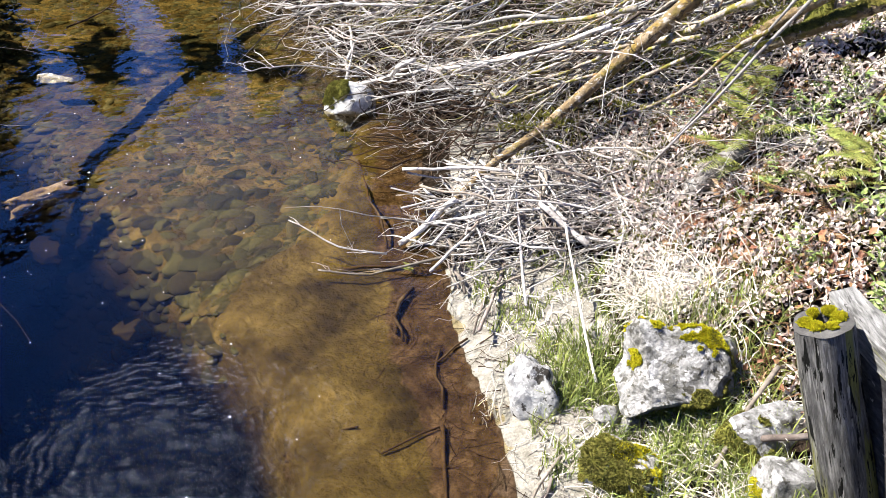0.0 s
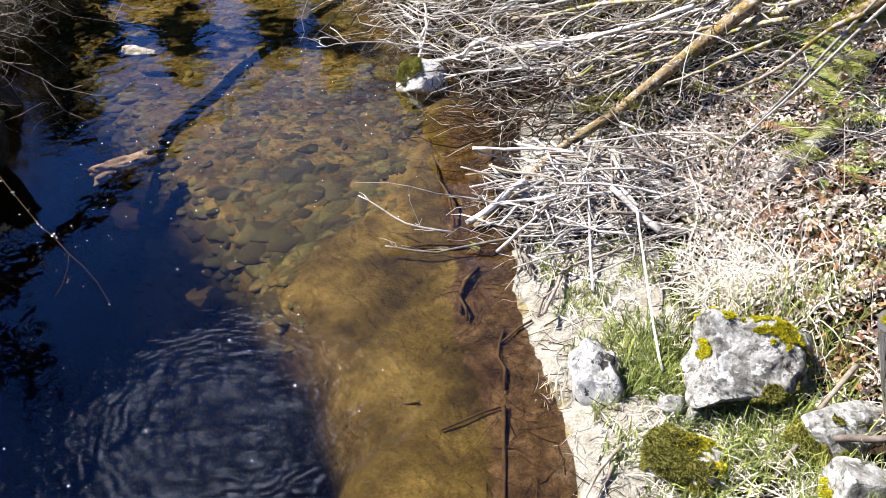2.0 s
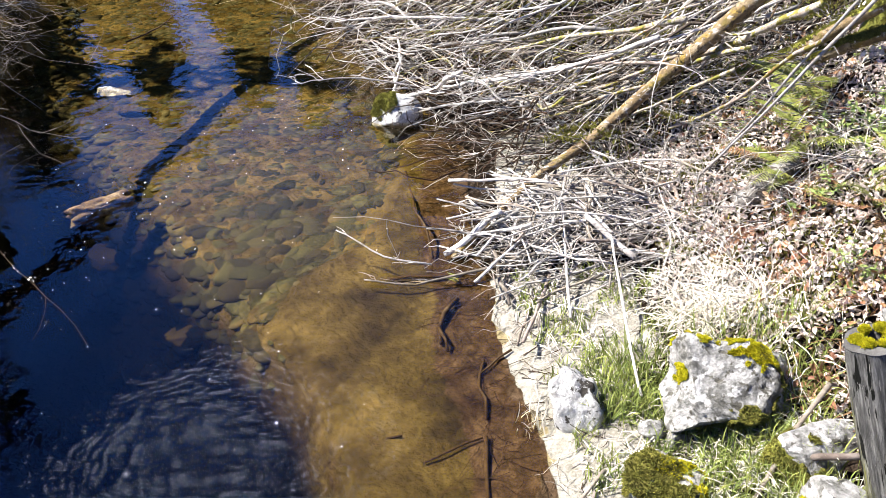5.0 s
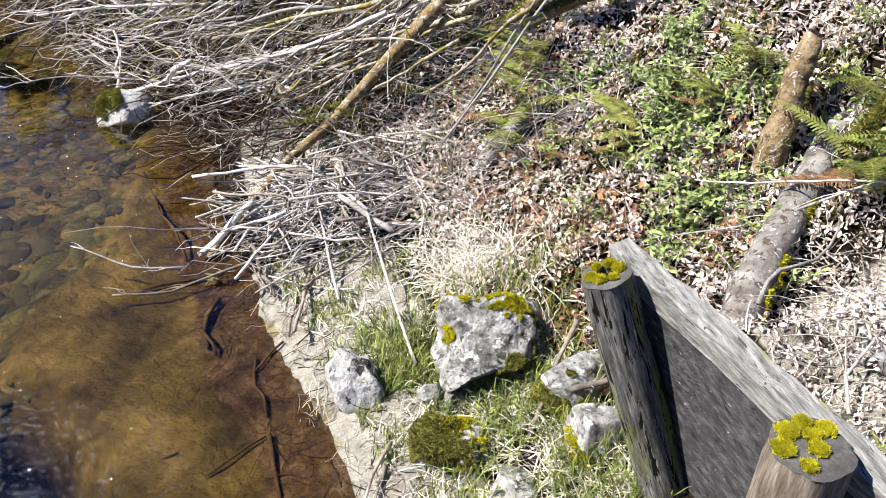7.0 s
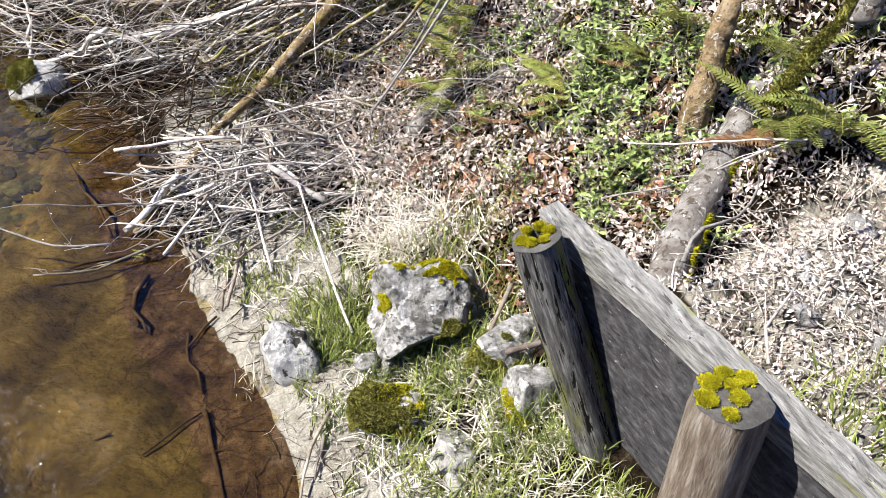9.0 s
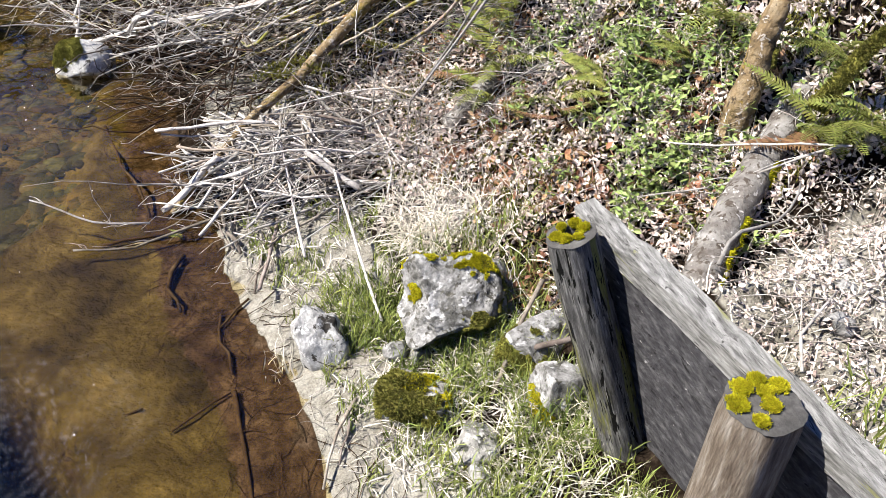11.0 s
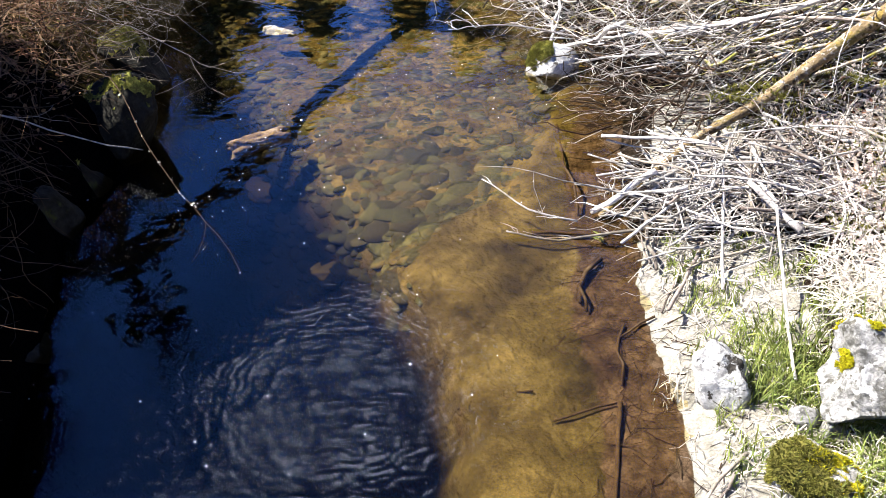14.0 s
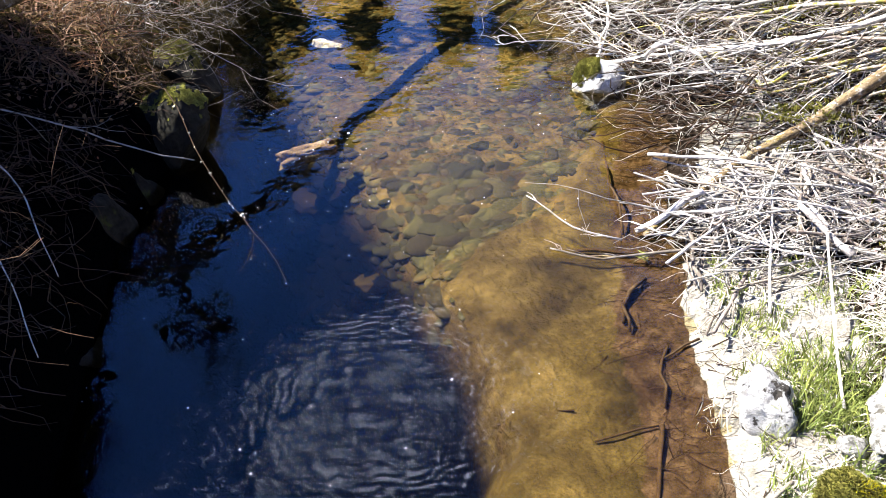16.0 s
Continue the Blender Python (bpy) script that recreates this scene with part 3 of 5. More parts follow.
def stone_shape(rng, subdivisions=4, cuts=7, lump=0.16, faces=()):
    """A rounded stone, worn flat at random places; faces: normals and distances of broken flat sides."""
    bm = bmesh.new()
    bmesh.ops.create_icosphere(bm, subdivisions=subdivisions, radius=1)
    v = np.array([p.co[:] for p in bm.verts])
    f = np.array([[q.index for q in t.verts] for t in bm.faces])
    bm.free()
    s = rng.uniform(0, 20)
    for _ in range(cuts * 2):
        n = rng.normal(0, 1, 3)
        n /= np.linalg.norm(n)
        over = np.maximum(0, v @ n - rng.uniform(0.50, 0.90))
        v = v - over[:, None] * n * 0.92
    for way, reach in faces:
        n = np.array(way, float) / np.linalg.norm(way)
        v = v - np.maximum(0, v @ n - reach)[:, None] * n * 0.97
    amp = np.array([lump * noise.noise(Vector(p) * 1.6 + Vector((s, 0, 0))) + lump * 0.5 * noise.noise(Vector(p) * 3.4 + Vector((0, s, 0)))
                    + lump * 0.22 * noise.noise(Vector(p) * 11 + Vector((0, 0, s))) + lump * 0.12 * noise.noise(Vector(p) * 27 + Vector((s, s, 0))) for p in v])
    return v * (1 + amp)[:, None], f


def moss_on(bag, rng, v, f, n, where, tufts, tall=0.016, lift=0.008):
    """A cushion of moss over the faces that where(centre, normal) picks."""
    c, fn = v[f].mean(1), n[f].mean(1)
    keep = where(c, fn)
    g = f[keep]
    if not len(g):
        return
    used, inv = np.unique(g, return_inverse=True)
    puff = np.array([0.6 + 0.8 * noise.noise(Vector(p) * 25) for p in v[used]])
    bag.add(v[used] + n[used] * (lift * puff)[:, None], inv.reshape(-1, 3))
    pick = rng.integers(0, len(g), tufts)
    w = rng.dirichlet((1, 1, 1), tufts)
    p = (v[g[pick]] * w[:, :, None]).sum(1) + fn[keep][pick] * lift * 0.6
    bag.batch(TUFT_V, TUFT_F, p, frames_of(rng, fn[keep][pick] + rng.normal(0, 0.35, (tufts, 3))), tall * rng.uniform(0.5, 1.3, tufts))


def vertex_normals(v, f):
    fn = np.cross(v[f[:, 1]] - v[f[:, 0]], v[f[:, 2]] - v[f[:, 0]])
    n = np.zeros_like(v)
    for k in range(3):
        np.add.at(n, f[:, k], fn)
    return n / (np.linalg.norm(n, axis=1, keepdims=True) + 1e-9)


def boulder(seed, at, size, heading, material, label, moss=(), cuts=7, subdivisions=4, category="boulder", lump=0.11, tip=(0, 0), faces=()):
    """A worn stone with cushions of moss. moss: (material, way, spread, how much, tufts)."""
    rng = np.random.default_rng(seed)
    v, f = stone_shape(rng, subdivisions, cuts, lump, faces)
    m = np.array(Euler((radians(tip[0]), radians(tip[1]), radians(heading))).to_matrix())
    v = (v * size) @ m.T + at
    n = vertex_normals(v, f)
    b = Bag()
    b.add(v, f)
    ob = base_of("boulder", (at[0], at[1], at[2] - size[2] * 0.6), label, category)
    part("stone", b, material, ob)
    for mat_, way, cosine, noise_min, tufts in moss:
        way = np.array(way, float) / np.linalg.norm(way)

        def where(c, fn, way=way, cosine=cosine, noise_min=noise_min):
            out = (c - at) / np.array(size).max()
            out /= np.linalg.norm(out, axis=1, keepdims=True)
            wob = np.array([noise.noise(Vector(p) * 6) for p in c])
            return out @ way + 0.5 * wob + 0.25 * np.array([noise.noise(Vector(p) * 22) for p in c]) > cosine
        mb = Bag()
        moss_on(mb, rng, v, f, n, where, tufts)
        if mb.v:
            part("moss", mb, mat_, ob, "cushion of moss")
    return ob


boulder(1, (0.53, 3.23, 0.13), (0.155, 0.15, 0.28), 20, ROCK_LICHEN, "white lichened boulder with dark patches on the sand bar", cuts=2, subdivisions=5, tip=(-14, -6),
        lump=0.16, faces=[((-0.3, -1, 0.35), 0.72), ((1, -0.3, 0.3), 0.72)])
boulder(2, (1.32, 3.13, 0.37), (0.43, 0.36, 0.34), 8, ROCK_WHITE, "large pale angular boulder capped with yellow moss among grass", cuts=3, subdivisions=6, lump=0.19,
        faces=[((-0.15, -0.72, 0.75), 0.52), ((0.05, -0.75, -0.62), 0.50), ((-1, -0.15, 0.25), 0.70), ((0.9, -0.45, 0.35), 0.66), ((0.1, 0.2, 1), 0.80), ((0.5, -0.9, 0.15), 0.62)],
        moss=[(MOSS, (0.30, 0.42, 0.88), 0.84, 0, 8000), (MOSS, (-0.80, 0.40, 0.55), 0.95, 0, 2600), (MOSS_DARK, (0.20, -0.72, -0.70), 0.62, 0, 9000),
              (MOSS_DARK, (0.85, 0.1, 0.6), 1.02, 0, 1500)])
boulder(3, (0.90, 2.66, 0.06), (0.27, 0.22, 0.22), -10, ROCK_GREY, "low boulder covered with dark green moss in grass", cuts=4, subdivisions=5, lump=0.30,
        moss=[(MOSS_DARK, (-0.3, -0.4, 0.8), 0.70, 0, 5000), (MOSS, (0.7, -0.1, 0.7), 0.88, 0, 1600)])
boulder(4, (1.66, 2.66, 0.25), (0.33, 0.24, 0.29), 20, ROCK_WHITE, "grey angular boulder with mossy side beside the post", cuts=1, subdivisions=5, lump=0.10,
        faces=[((0.15, -0.72, 0.70), 0.48), ((-0.95, -0.40, 0.10), 0.58), ((0, 0, 1), 0.72), ((0.2, -1, -0.3), 0.60)],
        moss=[(MOSS_DARK, (-0.9, -0.45, 0.05), 0.66, 0, 4200), (MOSS_DARK, (-0.2, 0.7, 0.7), 1.0, 0, 900)])
boulder(5, (1.59, 2.33, 0.26), (0.22, 0.18, 0.29), -15, ROCK_WHITE, "upright pale stone at the foot of the post", cuts=1, subdivisions=5, lump=0.10,
        faces=[((0.35, -0.85, 0.45), 0.50), ((-0.9, -0.4, 0.2), 0.58), ((0.1, 0.1, 1), 0.75)],
        moss=[(MOSS, (-0.95, -0.1, 0.4), 0.78, 0, 1500)])
boulder(6, (1.15, 2.29, 0.15), (0.22, 0.14, 0.09), 8, ROCK_GREY, "flat grey stone lying in the grass", cuts=6)
boulder(7, (1.09, 2.08, 0.11), (0.12, 0.09, 0.11), 40, ROCK_GREY, "small grey stone with moss in the grass", cuts=7,
        moss=[(MOSS_DARK, (-0.6, 0.3, 0.6), 0.70, 0, 700)])
boulder(8, (0.92, 3.00, 0.17), (0.09, 0.08, 0.07), 0, ROCK_WHITE, "small white stone leaning on the large boulder", cuts=6, subdivisions=3)
boulder(9, (1.02, 2.93, 0.18), (0.08, 0.06, 0.08), 50, ROCK_WHITE, "small pale stone under the large boulder", cuts=7, subdivisions=3)
boulder(10, (-0.98, 7.55, 0.05), (0.27, 0.24, 0.26), 0, ROCK_LICHEN, "white streaked boulder with moss standing in the creek", cuts=2, lump=0.10, subdivisions=5,
        moss=[(MOSS_DARK, (-0.55, -0.25, 0.75), 0.76, 0, 4500), (MOSS_DARK, (0.3, 0.6, 0.8), 0.95, 0, 900)])
boulder(11, (-4.66, 5.52, 0.16), (0.40, 0.36, 0.50), 10, ROCK_DARK, "boulder darkened with the bank's shade, mossy on top", cuts=5, subdivisions=5,
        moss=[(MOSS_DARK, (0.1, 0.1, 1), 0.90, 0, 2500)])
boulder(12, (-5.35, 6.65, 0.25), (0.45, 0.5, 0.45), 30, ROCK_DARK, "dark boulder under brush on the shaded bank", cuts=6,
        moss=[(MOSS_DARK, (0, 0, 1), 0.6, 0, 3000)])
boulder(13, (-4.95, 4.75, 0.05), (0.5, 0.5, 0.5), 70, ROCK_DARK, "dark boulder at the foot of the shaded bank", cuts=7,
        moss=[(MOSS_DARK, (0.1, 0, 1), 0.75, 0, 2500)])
boulder(14, (-4.55, 3.75, 0.00), (0.45, 0.6, 0.45), 0, ROCK_DARK, "boulder blackened with shade at the bank's foot", cuts=6)
boulder(15, (-4.02, 2.75, -0.05), (0.45, 0.5, 0.4), 20, ROCK_DARK, "boulder blackened with shade below the far bank", cuts=6)
boulder(16, (-4.5, 8.45, -0.03), (0.30, 0.10, 0.055), -8, ROCK_GREY, "flat pale stone breaking the creek's surface", cuts=8, subdivisions=4, lump=0.35)
boulder(17, (-3.52, 5.80, -0.112), (0.36, 0.15, 0.105), 42, ROCK_PINK, "long pinkish stone just breaking the creek's surface", cuts=6, subdivisions=5, lump=0.3)
rng = np.random.default_rng(30)
for k in range(11):
    x, y = [(2.49, 1.79), (2.62, 1.95), (2.33, 1.62), (2.72, 1.75), (2.45, 1.32), (2.28, 1.15), (2.9, 1.95), (3.1, 2.2), (2.6, 1.45), (2.1, 1.05), (2.85, 1.6)][k]
    s = rng.uniform(0.05, 0.10)
    boulder(40 + k, (x, y, hz(x, y) + s * 0.2), (s, s * 0.75, s * 0.6), rng.uniform(0, 180), ROCK_WHITE, "small white stone on dry leaf litter", cuts=7,
            subdivisions=3, category="stone")

# pebbles and cobbles of the bed: the nearest are things to pick apart, the rest one sheet
bed_rocks = base_of("cobble_bed", (-2.5, 6.5, -0.3), "bed of rounded olive and golden cobbles under shallow water", "cobbles")
COBBLE_MESHES = []
for k in range(6):
    v, f = stone_shape(np.random.default_rng(200 + k), 3, 1, 0.16)
    b = Bag()
    b.add(v, f)
    COBBLE_MESHES.append(b.mesh("cobble", COBBLE))
COBBLE_V, COBBLE_F = stone_shape(np.random.default_rng(210), 2, 1, 0.16)


def cobble_chance(x, y):
    d = rise(x, y)
    e = shore(LEFT_SHORE, y) - x
    edge = shore(SHELF_EDGE, y) - 0.12
    return (d < -0.35) * (e < -0.1) * (x < edge) * smooth(3.75, 4.25, y + 0.3 * (x + 1.5)) * smooth(-0.7, 0.5, y - 4.1 + 1.2 * (x + 2))


rng = np.random.default_rng(31)
x, y = scatter(rng, 15000, -7.5, 0, 2.2, 13.5, cobble_chance)
size = np.clip(rng.lognormal(-2.66, 0.45, len(x)), 0.03, 0.20)
z = height(x, y) - size * rng.uniform(0.16, 0.36, len(x))
z = np.minimum(z, -0.07 - size * 0.5)
near = np.argsort((x + 2.0) ** 2 + (y - 5.6) ** 2)
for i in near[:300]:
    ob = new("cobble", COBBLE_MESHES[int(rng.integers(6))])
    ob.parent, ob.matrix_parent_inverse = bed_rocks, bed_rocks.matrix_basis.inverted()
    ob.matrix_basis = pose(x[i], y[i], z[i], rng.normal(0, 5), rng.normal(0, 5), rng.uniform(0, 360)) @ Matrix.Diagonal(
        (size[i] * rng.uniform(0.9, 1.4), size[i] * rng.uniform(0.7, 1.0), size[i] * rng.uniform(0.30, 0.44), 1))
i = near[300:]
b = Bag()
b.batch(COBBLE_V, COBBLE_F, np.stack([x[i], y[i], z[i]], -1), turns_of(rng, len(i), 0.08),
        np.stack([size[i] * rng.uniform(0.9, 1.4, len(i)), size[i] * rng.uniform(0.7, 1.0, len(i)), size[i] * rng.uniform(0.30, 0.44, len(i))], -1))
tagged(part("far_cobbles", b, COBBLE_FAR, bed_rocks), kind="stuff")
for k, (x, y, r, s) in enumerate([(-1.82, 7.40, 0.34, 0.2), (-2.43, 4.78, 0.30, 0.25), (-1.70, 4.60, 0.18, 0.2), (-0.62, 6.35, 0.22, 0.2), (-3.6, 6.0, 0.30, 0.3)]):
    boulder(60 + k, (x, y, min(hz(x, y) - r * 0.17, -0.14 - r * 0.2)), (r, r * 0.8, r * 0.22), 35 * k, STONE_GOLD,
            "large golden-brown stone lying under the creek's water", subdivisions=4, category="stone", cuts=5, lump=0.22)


# ---------------------------------------------------------------- timber: posts and retaining wall
def post(seed, foot, top, radius, wood, label, hollow, mossy):
    rng = np.random.default_rng(seed)
    lean = (Vector(top) - Vector(foot))
    set_at = Matrix.Translation(foot) @ lean.to_track_quat("Z", "Y").to_matrix().to_4x4()
    foot, top = np.zeros(3), np.array((0, 0, lean.length))
    sides, rings = 28, 16
    groove = 1 + 0.035 * np.sin(np.arange(sides) * 5.1 + seed) + rng.normal(0, 0.018, sides)
    t = np.linspace(0, 1, rings)
    radii = radius * (1.06 - 0.08 * t)[:, None] * groove[None] * (1 + rng.normal(0, 0.006, (rings, sides)))
    radii[-1] *= 0.96
    ob = base_of("timber_post", foot, label, "post", "posts of the retaining wall")
    b = Bag()
    axis = (top - foot) / np.linalg.norm(top - foot)
    b.tube(wiggle(rng, foot, top, rings, 0.004), radii, sides)
    part("shaft", b, wood, ob)
    ref = np.cross(axis, (0, 0, 1.0) if abs(axis[2]) < 0.8 else (1.0, 0, 0))
    u = ref / np.linalg.norm(ref)
    w = np.cross(axis, u)
    a = np.arange(sides) * 2 * math.pi / sides
    way = np.cos(a)[:, None] * u + np.sin(a)[:, None] * w
    e = Bag()
    rows = [(0.985, 0.0), (0.80, 0.006), (0.55, 0.004)] + ([(0.44, -0.015), (0.36, -0.09), (0.02, -0.10)] if hollow else [(0.3, 0.004), (0.02, 0.003)])
    ringv = np.concatenate([top + way * (radius * 0.98 * r * groove)[:, None] * (1 + rng.normal(0, 0.02, (sides, 1)) * (r < 0.9)) + axis * h for r, h in rows])
    q = np.arange(len(rows) - 1)[:, None] * sides
    j, k = np.arange(sides)[None], (np.arange(sides)[None] + 1) % sides
    e.add(ringv, np.stack([q + j, q + k, q + sides + k, q + sides + j], -1).reshape(-1, 4))
    part("end_face", e, END_GRAIN, ob, "weathered end grain")
    for ang, dist, size in mossy:
        mb = Bag()
        c = top + (math.cos(ang) * u + math.sin(ang) * w) * radius * dist
        n = int(4200 * (size / 0.05) ** 2 * 0.5)
        p = rng.normal(0, 0.45, (n, 2)) * size
        r = np.hypot(p[:, 0], p[:, 1])
        p, r = p[r < size], r[r < size]
        h = 0.016 * np.sqrt(np.maximum(0, 1 - (r / size) ** 2)) + 0.004
        base = c + p[:, :1] * u + p[:, 1:] * w + axis * h[:, None]
        flat = np.linalg.norm(base - axis * ((base - top) @ axis)[:, None] - top, axis=1) < radius * 0.97
        base = base[flat]
        mb.batch(TUFT_V, TUFT_F, base, frames_of(rng, np.repeat(axis[None], len(base), 0) + rng.normal(0, 0.5, (len(base), 3))), rng.uniform(0.008, 0.016, len(base)))
        v, f = stone_shape(rng, 2, 0, 0.2)
        mb.add((v * (size * 0.8, size * 0.8, 0.012)) @ np.stack([u, w, axis]) + c, f)
        part("moss", mb, MOSS, ob, "yellow-green moss")
    ob.matrix_basis = set_at
    return ob


POST_A = post(3, (1.80, 1.965, 0.25), (1.395, 2.19, 1.50), 0.108, POST_WOOD, "leaning weathered timber post with mossy hollow top", True,
              [(0.3, 0.52, 0.03), (1.3, 0.56, 0.028), (2.3, 0.52, 0.022), (3.6, 0.55, 0.03), (4.4, 0.5, 0.03), (5.4, 0.55, 0.022)])
POST_B = post(4, (1.60, 1.17, 0.15), (1.53, 1.15, 1.60), 0.122, POST_BROWN, "upright split timber post with patches of moss on top", False,
              [(0.2, 0.7, 0.032), (1.0, 0.68, 0.030), (1.8, 0.62, 0.036), (2.7, 0.72, 0.036), (3.7, 0.68, 0.026), (4.9, 0.15, 0.03), (0.7, 0.3, 0.026)])


def retaining_wall():
    rng = np.random.default_rng(5)
    a, along, down = np.array((1.53, 2.42, 1.47)), np.array((0.19, -1.54, 0.05)), np.array((0.31, -0.51, -1.07))
    unit = along / np.linalg.norm(along)
    out = np.cross(along, down)
    out /= np.linalg.norm(out)
    if out[0] > 0:
        out = -out
    ob = base_of("retaining_wall", a + down * 1.2, "leaning dark plank wall holding the bank, bleached top edge", "retaining wall")

    def slab(t0, t1, thick, proud, tooth, rows, ragged):
        """A board between t0 and t1 of the wall's height."""
        n = 46
        s = np.linspace(0, 2.9, n)
        t = np.linspace(t0, t1, rows)
        teeth = tooth * (np.abs(((np.arange(rows) * 0.5) % 1) - 0.5) * 4 - 1) + rng.normal(0, tooth * 0.4 + 0.001, rows)
        S = s[None] + teeth[:, None] * (1 - s[None] / 2.9)
        top = ragged * (np.sin(s * 9) * 0.4 + np.sin(s * 23 + 1) * 0.3 + rng.normal(0, 0.25, n))
        T = t[:, None] + np.where(np.arange(rows)[:, None] == 0, top[None], 0)
        wave = 0.004 * np.sin(S * 7 + T * 5) + rng.normal(0, 0.0012, S.shape)
        front = a + S[..., None] * unit + T[..., None] * down + (proud + wave)[..., None] * out
        back = a + S[..., None] * unit + T[..., None] * down - (thick - wave)[..., None] * out
        v = np.concatenate([front.reshape(-1, 3), back.reshape(-1, 3)])
        i = (np.arange(rows - 1)[:, None] * n + np.arange(n - 1)[None]).ravel()
        q = np.stack([i, i + 1, i + n + 1, i + n], -1)
        m = rows * n
        faces = [q, q[:, ::-1] + m]
        for edge in (np.arange(n), (rows - 1) * n + np.arange(n), np.arange(rows) * n, np.arange(rows) * n + n - 1):
            faces.append(np.stack([edge[:-1], edge[1:], edge[1:] + m, edge[:-1] + m], -1))
        b = Bag()
        b.add(v, np.concatenate(faces))
        return b
    part("wall_panel", slab(0.115, 1.35, 0.085, 0.0, 0.012, 44, 0.0), WALL_WOOD, ob, smooth=False)
    part("cap_board", slab(0.0, 0.112, 0.095, 0.010, 0.004, 6, 0.010), CAP_WOOD, ob, "bleached weathered top board", smooth=False)


retaining_wall()


# ---------------------------------------------------------------- logs and trunks
def log(name, seed, pts, radii, material, label, category, moss=None, sides=18, group=""):
    rng = np.random.default_rng(seed)
    pts = np.array(pts, float)
    rings = 44
    k = np.linspace(0, len(pts) - 1, rings)
    sway = np.cumsum(rng.normal(0, radii[0] * 0.03, (rings, 3)), axis=0)
    line = np.stack([np.interp(k, range(len(pts)), pts[:, c]) for c in range(3)], -1) + sway - np.linspace(0, 1, rings)[:, None] * sway[-1]
    r = np.interp(k, range(len(radii)), radii)
    plates = np.array([[noise.noise(Vector((2.2 * math.cos(6.283 * j / sides), 2.2 * math.sin(6.283 * j / sides), 1.1 * q + seed))) for j in range(sides)] for q in k * 2.5])
    rr = r[:, None] * (1 + rng.normal(0, 0.035, (rings, sides)) + 0.14 * plates + 0.03 * np.sin(k * 2.3 + seed)[:, None])
    ob = base_of(name, pts[0], label, category, group)
    b = Bag()
    b.tube(line, rr, sides, cap=True)
    part("trunk", b, material, ob)
    if moss:
        way, cosine, tufts, mat_ = moss
        v = np.concatenate(b.v)
        f = np.array([[q[0], q[1], q[2]] for q in b.f if len(q) == 4] + [[q[0], q[2], q[3]] for q in b.f if len(q) == 4])
        ring = np.repeat(line, sides, 0)
        n = v - ring
        n /= np.linalg.norm(n, axis=1, keepdims=True)
        mb = Bag()
        w = np.array(way, float) / np.linalg.norm(way)
        moss_on(mb, rng, v, f, n, lambda c, fn: fn @ w + 0.55 * np.array([noise.noise(Vector(p) * 5) for p in c]) > cosine, tufts, 0.018, 0.006)
        if mb.v:
            part("moss", mb, mat_, ob, "shaggy moss")
    return ob


log("fallen_log", 11, [(2.12, 2.21, 0.98), (2.6, 2.62, 1.13), (3.09, 3.02, 1.30), (3.45, 3.3, 1.5)], [0.10, 0.092, 0.088, 0.08], BARK,
    "fallen grey log with flaking bark on the bank", "log", ((0.6, -0.6, 0.1), 0.95, 700, MOSS))
log("tree_trunk", 12, [(2.93, 3.22, 1.05), (3.0, 3.27, 1.4), (3.05, 3.31, 1.62), (3.10, 3.35, 1.85), (3.13, 3.37, 1.96)],
    [0.082, 0.080, 0.076, 0.066, 0.042], BARK_BROWN, "leaning broken brown trunk with moss and pale bark", "tree trunk", ((0.5, -0.3, 0.6), 0.80, 3600, MOSS_DARK))
log("mossy_sapling", 13, [(3.18, 2.93, 1.5), (3.26, 2.90, 1.72), (3.38, 2.86, 1.98), (3.6, 2.9, 2.6)], [0.046, 0.042, 0.030, 0.022], BARK_BROWN,
    "slanting sapling wrapped in yellow moss", "sapling", ((-0.4, -0.3, 0.7), 0.45, 3000, MOSS_DARK))
log("grey_trunk", 14, [(3.75, 3.05, 1.9), (3.82, 3.08, 2.2), (3.95, 3.1, 2.9)], [0.09, 0.08, 0.07], BARK, "grey tree trunk at the top of the bank", "tree trunk")
log("crossing_trunk", 21, [(-6.4, 4.4, 1.35), (-5.34, 6.1, 1.68), (-5.1, 9.4, 1.95), (-4.4, 12.2, 1.98), (-3.3, 16.5, 1.95)], [0.10, 0.085, 0.075, 0.07, 0.06], BARK_BROWN,
    "dark fallen trunk lying across the creek upstream", "tree trunk")
# the slanting pole and the mossy logs over the brush
log("slanting_pole", 15, [(-0.27, 4.89, 0.02), (0.07, 5.25, 0.19), (0.40, 5.67, 0.32), (0.83, 5.86, 0.55), (1.27, 5.97, 0.94), (1.84, 5.84, 1.59), (2.29, 5.74, 2.11)],
    [0.020, 0.026, 0.034, 0.044, 0.054, 0.064, 0.068], BARK_BROWN, "long slanting dead pole with orange-brown bark", "pole", ((0, 0.2, 1), 1.12, 700, MOSS_DARK), 12)
log("mossy_log", 16, [(2.28, 5.46, 1.36), (2.47, 5.36, 1.51), (2.90, 5.09, 1.82), (3.6, 4.7, 2.3)], [0.04, 0.05, 0.055, 0.06], BARK_BROWN,
    "mossy log lying over the brush on the bank", "log", ((-0.2, -0.2, 1), 0.50, 3500, MOSS_DARK), 14)
log("mossy_log", 17, [(1.9, 5.95, 1.05), (2.17, 5.65, 1.33), (2.37, 5.36, 1.63), (2.65, 5.1, 1.95)], [0.035, 0.042, 0.045, 0.045], BARK_BROWN,
    "thin mossy log slanting through the brush", "log", ((-0.2, -0.2, 1), 0.55, 2200, MOSS_DARK), 12)
